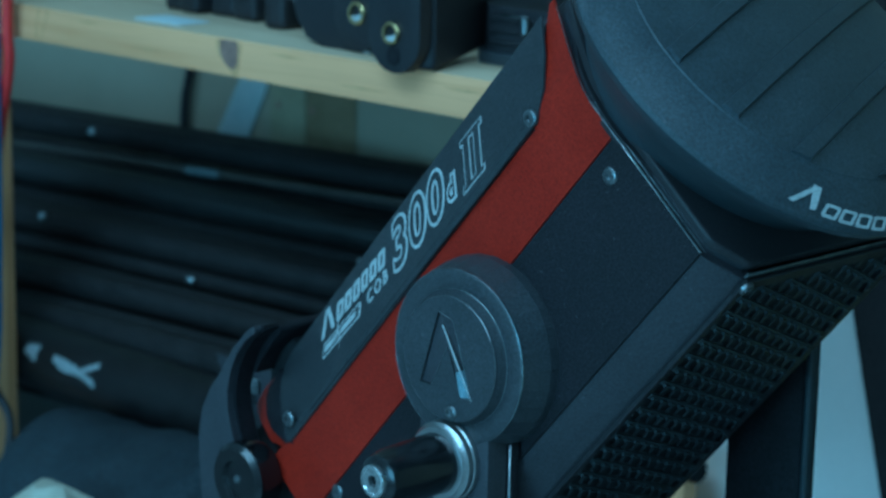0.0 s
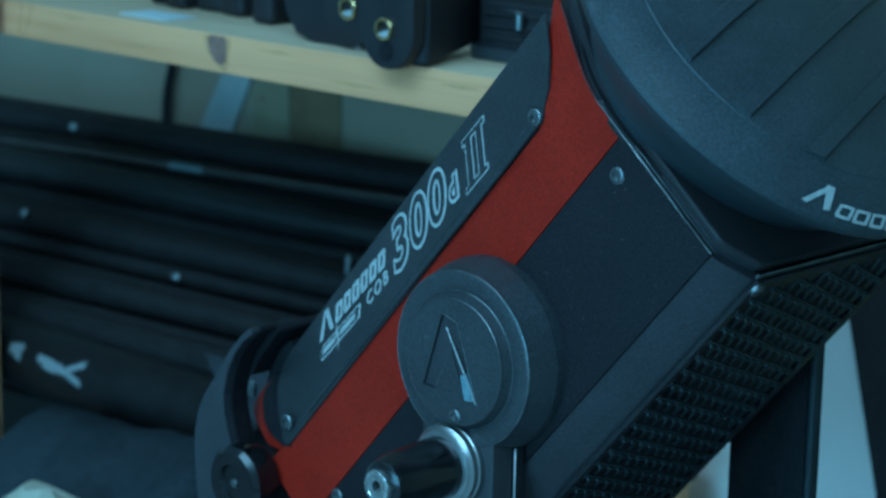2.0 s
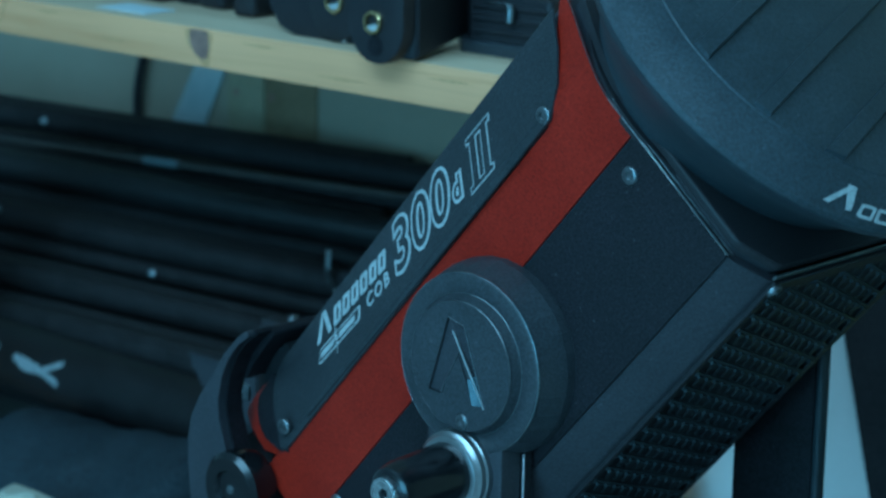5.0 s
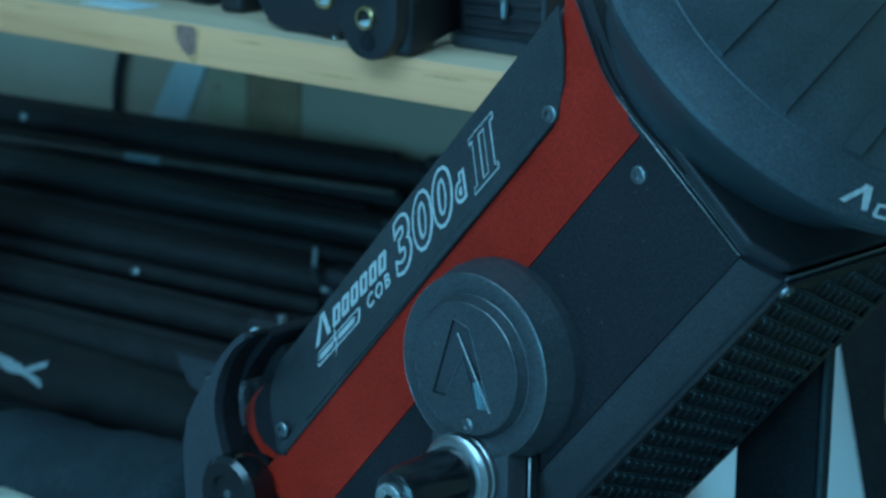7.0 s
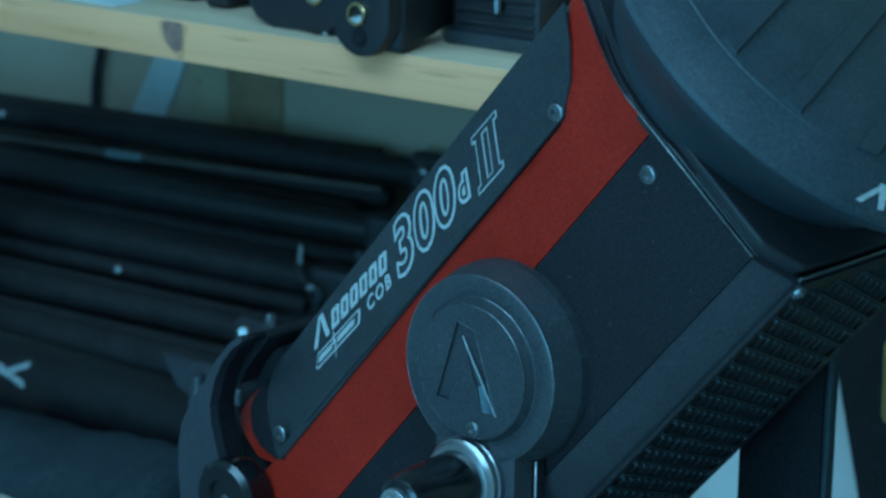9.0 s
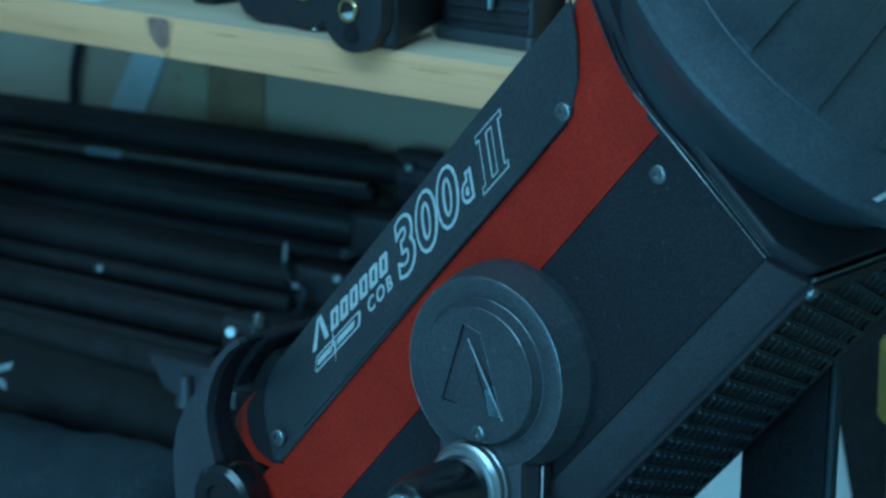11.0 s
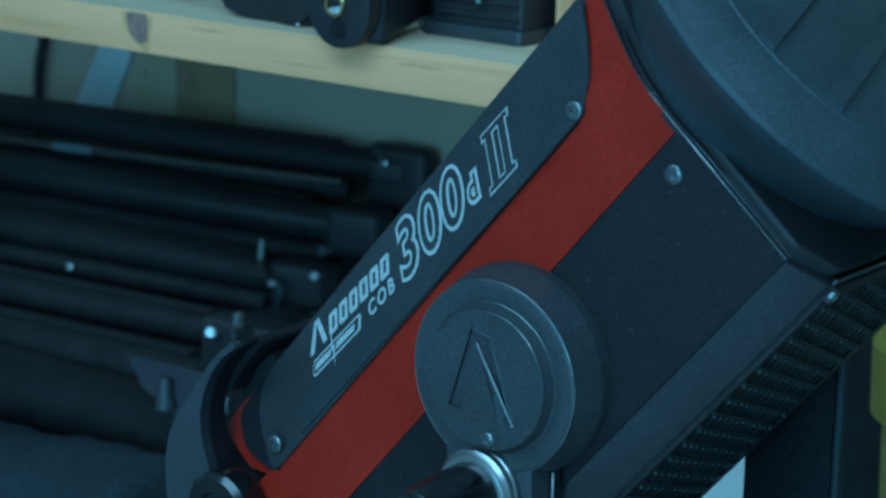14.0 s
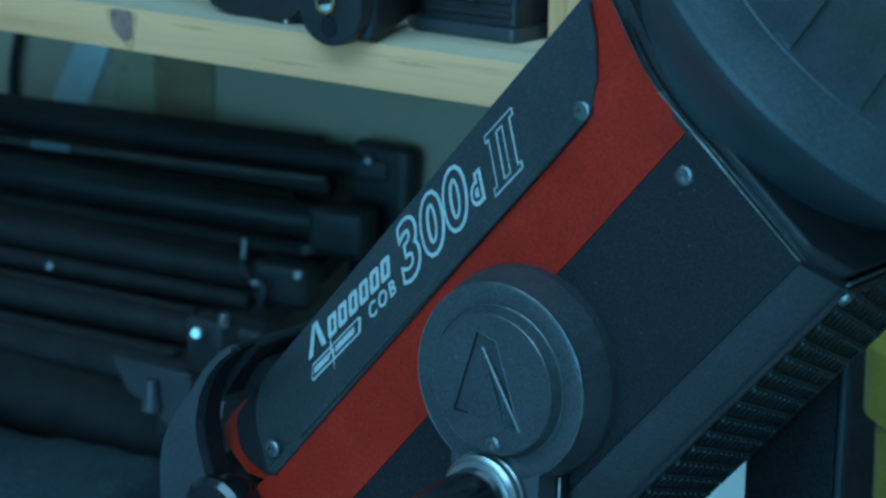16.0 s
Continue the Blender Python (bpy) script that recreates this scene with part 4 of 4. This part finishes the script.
def rack_things():
    top = folded_stand(-0.5942, 0.5020, -0.1337, 14.74, 1.71, 0.0115, "black folded light stand lying along the rack, uppermost", rivets=((-0.003, 0.6, 1.1), (-0.371, 0.15)), block=False)
    plate = box(-0.026, 0.024, -0.010, 0.007, -0.085, 0.0145, 0.009, 4)
    plate.transform(pose(-0.5885, 0.5035, -0.1310, 0, 1.7, 6))
    part("end_plate", plate, M_BLACK, top, "black rounded end plate")
    run = pose(-0.6000, 0.4660, -0.1398, 0, 0.75, 14.74)
    rail = rod(0.0030, -0.62, -0.010, "X", 0.0005, 14)
    rail.transform(run)
    part("rail", rail, M_RAIL, top, "worn grey rail")
    band = rod(0.0034, -0.2430, -0.2110, "X", 0.0005, 14)
    band.transform(run)
    part("tape_band", band, M_GREY, top, "pale band of tape")
    folded_stand(-0.5839, 0.4637, -0.1691, 16.17, 2.7, 0.0132, "black folded light stand with a pale worn streak", True)
    third = folded_stand(-0.5922, 0.4153, -0.1978, 16.17, 3.29, 0.0115, "black folded light stand with a grey wing handle", rivets=((-0.326, 0.6, 1.0), (0.004, 0.75, 1.1), (-0.181, -1.4, 1.42)))
    # wing and joint are pale where they glint; the stem stays dark
    wing = box(-0.0027, 0.0027, -0.0012, 0.0012, -0.0072, 0.0072, 0.0011, 2)
    wing.transform(pose(-0.6168, 0.388, -0.1740, 0, 17, -30))
    part("wing_handle", wing, M_PRINT_GLINT, third, "metal wing handle, pale grey for its glint")
    stem = pipe([(-0.6192, 0.388, -0.1800), (-0.6165, 0.388, -0.1880), (-0.6128, 0.388, -0.1930), (-0.6085, 0.388, -0.1955)], 0.0017, seg=10)
    part("wing_stem", stem, M_TUBE_GREY, third, "dark curved stem of the handle")
    joint = box(-0.0042, 0.0042, -0.0016, 0.0016, -0.0020, 0.0020, 0.0012, 2)
    joint.transform(pose(-0.6065, 0.387, -0.1955, 0, -12, -25))
    part("wing_joint", joint, M_PRINT_GLINT, third, "joint of the handle, pale grey for its glint")
    tail = pipe([(-0.6030, 0.388, -0.1950), (-0.5995, 0.388, -0.2000), (-0.6011, 0.388, -0.2056), (-0.6047, 0.389, -0.2141)], 0.0017, seg=10)
    part("wing_tail", tail, M_MESH, third, "dull lower end of the handle")
    stud = lathe([(0.004, 0.004), (-0.003, 0.004), (-0.004, 0.003)], "Y", 18)
    stud.transform(pose(-0.5745, 0.404, -0.1705))
    part("stud", stud, M_KNOB, third, "dull stud on the end block")
    folded_stand(-0.5697, 0.3461, -0.2206, 11.31, 2.19, 0.0112, "black folded light stand beside the others")
    thin = folded_stand(-0.5288, 0.2751, -0.2246, 1.72, -1.34, 0.0123, "thin black folded light stand with a chromed end pin", block=False)
    lug = box(-0.0125, 0.0165, -0.009, 0.009, -0.024, 0.0125, 0.004, 3)
    lug.transform(pose(-0.5285, 0.2610, -0.1885))
    part("pin_block", lug, M_BLACK, thin, "black block that holds the pin")
    tip = lathe([(-0.0090, 0.0031), (-0.0082, 0.0036), (-0.0065, 0.0042), (-0.0040, 0.0044), (0.0060, 0.0044), (0.0080, 0.0030)], "Y", 24)
    tip.transform(pose(-0.5265, 0.2510, -0.1835, -12.8, 0, 20.8))
    part("end_pin", tip, M_CHROME, thin, "bright chromed end pin")
    clip = box(-0.0022, 0.0022, -0.002, 0.004, -0.0075, 0.0065, 0.0008, 1)
    clip.transform(pose(-0.5140, 0.2560, -0.1765, 0, 6, 0))
    part("clip", clip, M_SCREW, thin, "small steel clip")
    # a warped board carries the stands
    corners = [(-1.5, 0.215, -0.292), (-0.60, 0.265, -0.275), (-0.60, 0.512, -0.166), (-1.5, 0.335, -0.150)]
    sb = bmesh.new()
    up = [sb.verts.new(c) for c in corners]
    dn = [sb.verts.new((x, y + 0.004, z - 0.012)) for x, y, z in corners]
    sb.faces.new(up), sb.faces.new(dn[::-1])
    for k in range(4):
        sb.faces.new((up[k], dn[k], dn[(k + 1) % 4], up[(k + 1) % 4]))
    solo("support_board", sb, M_BLACK, "black sloping board under the folded stands", "board", smooth=False)
    # thick tube with a white printed name, and its mounting plate
    tb = thing("boom_tube", "thick black tube with worn white print", "tube")
    bm = rod(0.0265, -1.55, -0.535, "X", 0.002, 48)
    bm.transform(pose(0, 0.255, -0.256))
    body = part("tube", bm, M_BOOM, tb)
    rng = random.Random(5)
    for p, q, w in (((-0.8060, 66), (-0.7905, 60), 8), ((-0.8000, 72), (-0.7915, 76), 7), ((-0.7715, 66), (-0.7440, 73), 7), ((-0.7460, 72), (-0.7200, 86), 7), ((-0.7380, 73), (-0.7190, 54), 6), ((-0.7650, 76), (-0.7480, 79), 4)):
        pr = bmesh.new()
        rows = []
        for i in range(13):
            t = i / 12
            x, a = p[0] + (q[0] - p[0]) * t, p[1] + (q[1] - p[1]) * t
            half = w * rng.uniform(0.6, 1.2)
            rows.append([pr.verts.new((x, 0.255 - 0.0267 * math.sin(radians(b)), -0.256 + 0.0267 * math.cos(radians(b)))) for b in (a - half, a, a + half)])
        for r0, r1 in zip(rows, rows[1:]):
            for k in (0, 1):
                pr.faces.new((r0[k], r0[k + 1], r1[k + 1], r1[k]))
        part("print_bar", pr, M_PRINT_GLINT, body, "worn white print", False)
    part("mount_plate", box(-0.5515, -0.489, 0.2010, 0.2055, -0.1925, -0.1908, 0.0005, 1), M_HOUSING, tb, "grey metal mounting plate")
    pl2 = prism(rounded([(-0.5515, -0.1925), (-0.489, -0.1925), (-0.489, -0.225), (-0.505, -0.226), (-0.520, -0.2155), (-0.5385, -0.2100)], 0.003), 0, 0.003, m=Matrix(((1, 0, 0, 0), (0, 0, -1, 0.2050), (0, 1, 0, 0), (0, 0, 0, 1))))
    part("mount_plate", pl2, M_HOUSING, tb, "grey metal mounting plate")
    part("bracket_arm", box(-0.520, -0.494, 0.2050, 0.2500, -0.2330, -0.2180, 0.002), M_BLACK, tb, "black arm from the tube to the plate")
    st = lathe([(-0.1975, 0.0030), (-0.1985, 0.0036), (-0.2090, 0.0042), (-0.2120, 0.0058), (-0.2160, 0.0058)], "Z", 18)
    st.transform(pose(-0.5160, 0.1980, 0))
    part("stud", st, M_KNOB, tb, "steel stud")
    # cloth roll below
    roll = lathe([(-0.052, 0.020), (-0.051, 0.058), (-0.046, 0.068)] + [(-0.046 + 0.006 * k, 0.0700 + 0.0007 * math.sin(k * 1.1) + 0.0006 * math.sin(k * 0.37)) for k in range(1, 32)] + [(0.147, 0.066), (0.152, 0.056)], "X", 64)
    for v in roll.verts:
        v.co += v.co * Vector((0, 1, 1)) * 0.05 * noise.noise(Vector((v.co.x * 14, v.co.y * 30, v.co.z * 30)))
    lie = pose(-0.660, 0.190, -0.3290, 0, -4.0, 0)
    roll.transform(lie)
    cr = thing("cloth_roll", "grey blue rolled backdrop cloth on the lower shelf", "cloth roll")
    part("cloth", roll, M_ROLL, cr)
    core = lathe([(0.150, 0.030), (0.156, 0.030), (0.156, 0.024), (0.150, 0.024)], "X", 36, closed=True)
    core.transform(lie)
    part("core", core, M_BROWN, cr, "brown cardboard core")
    pouch = lathe([(0.0, 0.010), (0.004, 0.030), (0.02, 0.040), (0.05, 0.042), (0.075, 0.034), (0.083, 0.012)], "Z", 32)
    for v in pouch.verts:
        v.co += Vector((0.004, 0.003, 0.004)) * noise.noise(v.co * 60)
    pouch.transform(pose(-0.5700, 0.085, -0.4) @ Matrix.Diagonal((0.95, 0.68, 1.70, 1)))
    solo("cloth_pouch", pouch, M_CREAM, "small cream cloth pouch on the lower shelf", "pouch")


rack_things()


# ---------------------------------------------------------------- on the wall
def wall_things():
    cable = pipe([(-0.971, 0.508, -0.02), (-0.962, 0.510, -0.075), (-0.972, 0.511, -0.13), (-0.966, 0.511, -0.30), (-0.976, 0.511, -0.39)], 0.0042)
    solo("wall_cable", cable, M_BLACK, "black cable hanging down the wall", "cable")
    strip = prism([(-0.938, -0.137), (-0.898, -0.137), (-0.852, -0.05), (-0.886, -0.05)], 0, 0.002, m=Matrix(((1, 0, 0, 0), (0, 0, -1, 0.5195), (0, 1, 0, 0), (0, 0, 0, 1))))
    solo("wall_tape", strip, M_TAPE, "pale blue strip of tape slanting on the wall", "tape")
    pb = thing("wall_board", "brown wooden board with two holes on the wall", "board")
    m = Matrix(((1, 0, 0, 0), (0, 0, -1, 0.5195), (0, 1, 0, 0), (0, 0, 0, 1)))
    part("panel", prism([(-0.866, -0.30), (-0.823, -0.30), (-0.823, -0.03), (-0.866, -0.03)], 0, 0.0022, 0.0004, m=m), M_OLIVE, pb, "pale olive board half")
    part("panel", prism([(-0.822, -0.30), (-0.764, -0.30), (-0.764, -0.03), (-0.822, -0.03)], 0, 0.0014, 0.0004, m=m), M_BROWN, pb, "brown board half")
    for x in (-0.856, -0.815):
        hole = lathe([(0.0, 0.0030), (-0.0004, 0.0028), (-0.0004, 0.001)], "Y", 20)
        hole.transform(pose(x, 0.5172 if x < -0.83 else 0.5180, -0.099))
        part("hole", hole, M_KNOT, pb, "dark drilled hole")
    # black flag leaning on the wall and yellow tape rolls behind the light
    flag = thing("black_flag", "black cloth flag leaning against the wall", "flag")
    part("cloth", prism([(-0.2650, -0.160), (-0.2345, -0.280), (-0.203, -0.4), (0.20, -0.4), (0.20, 0.05), (-0.319, 0.05)], 0, 0.006, 0.001, m=Matrix(((1, 0, 0, 0), (0, 0, -1, 0.50), (0, 1, 0, 0), (0, 0, 0, 1)))), M_FLAG, flag, "black cloth")
    fr = pipe([(0.2, 0.497, 0.05), (0.2, 0.497, -0.18), (0.2, 0.497, -0.396)], 0.004)
    part("frame", fr, M_STEEL, flag, "thin steel frame rod")
    for k, z in enumerate((-0.3745, -0.3240, -0.2735, -0.2230, -0.1725)):
        t = lathe([(-0.025, 0.036), (-0.025, 0.048), (-0.021, 0.053), (0.019, 0.054), (0.024, 0.050), (0.025, 0.036)], "Z", 48, closed=True)
        t.transform(pose(-0.124 + (0.012, 0.0, 0.015, 0.009, 0.0)[k], 0.43, z))
        solo("tape_roll", t, M_YELLOW, "yellow cloth tape roll in a stack", "tape roll", group="stack of tape rolls")
    solo("foam_board", box(-0.46, -0.18, 0.507, 0.5165, -0.3995, -0.03, 0.0008, 1), M_FOAM, "white foam board leaning on the wall", "board")
    blk = thing("wooden_block", "small pine block with a black knob by the wall", "block")
    part("block", box(-0.440, -0.3665, 0.455, 0.47, -0.3995, -0.268, 0.002), M_PINE_Z, blk)
    kb = lathe([(0, 0.006), (0.002, 0.0085), (0.007, 0.0085), (0.009, 0.006)], "X", 28)
    kb.transform(pose(-0.3665, 0.4625, -0.2800))
    part("knob", kb, M_DARK, blk, "black round knob")


wall_things()


# ---------------------------------------------------------------- on the shelf
def link_plate(name, parent, cx, y0, y1, cz0, cz1, r0, r1, lean, mat=None):
    """A flat link with two round ends, standing in x, z."""
    n = 16
    pts = [(r0 * math.cos(a), r0 * math.sin(a)) for a in [math.pi + math.pi * k / n for k in range(n + 1)]]
    pts += [(r1 * math.cos(a), (cz1 - cz0) + r1 * math.sin(a)) for a in [math.pi * k / n for k in range(n + 1)]]
    m = pose(cx, 0, cz0) @ pose(0, 0, 0, 0, lean, 0) @ Matrix(((1, 0, 0, 0), (0, 0, -1, 0), (0, 1, 0, 0), (0, 0, 0, 1)))
    return part(name, prism(pts, -y1, -y0, 0.0012, m=m), mat or M_BLACK, parent)


def bushing(parent, x, y, z, r):
    bm = lathe([(0.004, r), (-0.0014, r), (-0.0020, r * 0.92), (-0.0020, r * 0.74), (0.003, r * 0.66), (0.003, r * 0.1)], "Y", 28)
    bm.transform(pose(x, y, z))
    ob = part("bushing", bm, M_BRASS, parent, "bright brass threaded bushing")
    # pale lower half disc paints the highlight in the bore
    half = [(r * 0.68 * math.cos(a), r * 0.68 * math.sin(a)) for a in [math.pi * (1.08 + 0.84 * k / 10) for k in range(11)]]
    part("bore_highlight", prism(half, 0, 0.0004, m=frame_on((x, y - 0.0008, z), (1, 0, 0), (0, 0, 1)) @ pose(0, 0, 0, 0, 0, 14)), M_GLINT, ob, "pale half disc drawn as the highlight inside the bushing", False)
    return ob


def clamp():
    cl = thing("grip_clamp", "black grip clamp with brass bushings lying on the shelf", "clamp")
    p = link_plate("link", cl, -0.3755, 0.188, 0.1965, 0.0328, 0.062, 0.0208, 0.021, 0)
    bushing(p, -0.3765, 0.1875, 0.0348, 0.0066)
    hole = lathe([(0.0, 0.0055), (-0.0005, 0.0052), (-0.0005, 0.001)], "Y", 20)
    hole.transform(pose(-0.3755, 0.1878, 0.0222))
    part("hole", hole, M_PLATE, p, "dark bolt hole")
    q = link_plate("link", cl, -0.436, 0.216, 0.238, 0.036, 0.066, 0.0205, 0.020, 0)
    bushing(q, -0.4355, 0.2155, 0.0385, 0.0070)
    jaw = prism(rounded([(-0.497, 0.030), (-0.488, 0.0185), (-0.474, 0.0142), (-0.452, 0.0142), (-0.425, 0.0142), (-0.420, 0.05), (-0.506, 0.06)], 0.004, 4), -0.250, -0.222, 0.002, m=Matrix(((1, 0, 0, 0), (0, 0, -1, 0), (0, 1, 0, 0), (0, 0, 0, 1))))
    part("jaw", jaw, M_BLACK, cl, "black cast jaw")
    pin = rod(0.0022, 0.0140, 0.0185, "Z", 0.0005, 12)
    pin.transform(pose(-0.4335, 0.222, 0))
    part("pin", pin, M_ALU, cl, "bright steel pin")
    arm = box(-0.009, 0.009, -0.006, 0.074, -0.0085, 0.0370, 0.004, 3)
    for v in arm.verts:
        k = v.co.y / 0.074
        v.co.x *= 1 - 0.45 * k
        v.co.z += 0.0075 * max(k, 0.0) if v.co.z < 0.01 else 0.0
    arm.transform(pose(-0.3640, 0.2020, 0.0232, 0, 0, 17))
    part("swing_arm", arm, M_BLACK, cl, "black swing arm")


def knob_row():
    kr = thing("cold_shoe_bar", "black bar with a row of moulded mounts on the shelf", "bar")
    part("bar", box(-0.685, -0.52, 0.276, 0.296, 0.030, 0.055, 0.003), M_BLACK, kr)
    for x, w, d, h, turn in ((-0.673, 0.019, 0.014, 0.030, 4), (-0.650, 0.021, 0.019, 0.034, -3), (-0.624, 0.024, 0.012, 0.036, 6), (-0.596, 0.024, 0.016, 0.036, -2), (-0.556, 0.018, 0.028, 0.044, 8), (-0.536, 0.017, 0.006, 0.044, -5)):
        bm = box(-w / 2, w / 2, -d, 0.0, 0.0, h, 0.0045, 3)
        lathe([(-d + 0.001, w * 0.34), (-d - 0.0025, w * 0.33), (-d - 0.0035, w * 0.26)], "Y", 16, bm=bm, m=pose(0, 0, h * 0.62))
        bm.transform(pose(x, 0.2780, 0.0144, 0, 0, turn))
        part("shoe_block", bm, M_BLACK, kr, "black moulded mount with a round boss")
    solo("paper_slip", box(-0.650, -0.603, 0.214, 0.240, 0.0143, 0.0150), M_PAPER, "pale blue slip of paper on the shelf", "paper")
    solo("white_label", box(-0.5265, -0.5045, 0.2444, 0.2456, 0.0350, 0.0440), M_WHITE, "small white label beside the clamp", "label")


def battery_plate():
    bp = thing("battery_plate", "black ribbed battery plate lying on the shelf", "plate")
    m = pose(0, 0, 0.0142)
    out = [(-0.366, 0.2475), (-0.301, 0.2465), (-0.301, 0.330), (-0.392, 0.330), (-0.392, 0.273)]
    part("base", prism(rounded(out, 0.004, 3), 0.0002, 0.0075, 0.0015, m=m), M_KNOB, bp, "dark grey base")
    inner = [(-0.363, 0.2515), (-0.303, 0.2505), (-0.303, 0.326), (-0.389, 0.326), (-0.389, 0.275)]
    part("body", prism(rounded(inner, 0.004, 3), 0.0078, 0.034, 0.002, m=m), M_BLACK, bp, "black body")
    for k in range(3):
        part("rib", box(-0.360, -0.306, 0.2492, 0.2512, 0.012 + 0.007 * k, 0.0150 + 0.007 * k, 0.0006, 1, m=m), M_BLACK, bp)
    # two steel strips draw the glints on the black plate
    part("edge_strip", box(-0.352, -0.330, 0.2488, 0.2500, 0.0285, 0.0300, 0.0004, 1, m=m), M_STEEL, bp, "steel strip drawn as a glint on the plate")
    part("edge_strip", box(-0.011, 0.011, -0.0006, 0.0006, -0.0006, 0.0006, m=m @ pose(-0.3760, 0.2600, 0.0360, 0, -8, -47)), M_STEEL, bp, "steel strip drawn as a glint on the plate")
    lug = rod(0.0026, 0.020, 0.0295, "Z", 0.0006, 14)
    lug.transform(m @ pose(-0.3290, 0.2465, 0))
    part("lug", lug, M_STEEL, bp, "bright steel lug")


def cords():
    solo("red_cord", pipe([(-0.763, 0.190, 0.25), (-0.762, 0.192, 0.06), (-0.7635, 0.192, -0.004), (-0.766, 0.194, -0.03), (-0.785, 0.194, -0.10), (-0.83, 0.19, -0.3), (-0.84, 0.17, -0.397)], 0.0040), M_REDCABLE, "red cord hanging in front of the upright", "cord")
    solo("blue_cord", pipe([(-0.770, 0.186, 0.25), (-0.7695, 0.187, 0.04), (-0.7715, 0.187, -0.08), (-0.7745, 0.187, -0.17), (-0.7800, 0.186, -0.25), (-0.79, 0.17, -0.397)], 0.0034), M_BLUECABLE, "blue cord hanging in front of the upright", "cord")
    solo("thin_cable", pipe([(-0.80, 0.194, -0.20), (-0.788, 0.190, -0.258), (-0.768, 0.190, -0.292), (-0.745, 0.150, -0.36), (-0.74, 0.14, -0.3965)], 0.0032), M_BLACK, "thin black cable hanging from the upright", "cable")


clamp()
knob_row()
battery_plate()
cords()


def gear_case():
    gc = thing("gear_case", "black plastic gear case on the shelf by the upright", "case")
    part("body", box(-0.540, -0.425, 0.345, 0.43, 0.0145, 0.115, 0.004), M_BLACK, gc)
    part("lid", box(-0.542, -0.423, 0.343, 0.432, 0.1155, 0.130, 0.004), M_BLACK, gc)
    part("latch", box(-0.49, -0.475, 0.3395, 0.3425, 0.095, 0.125, 0.001, 1), M_STEEL, gc, "grey steel latch")


gear_case()
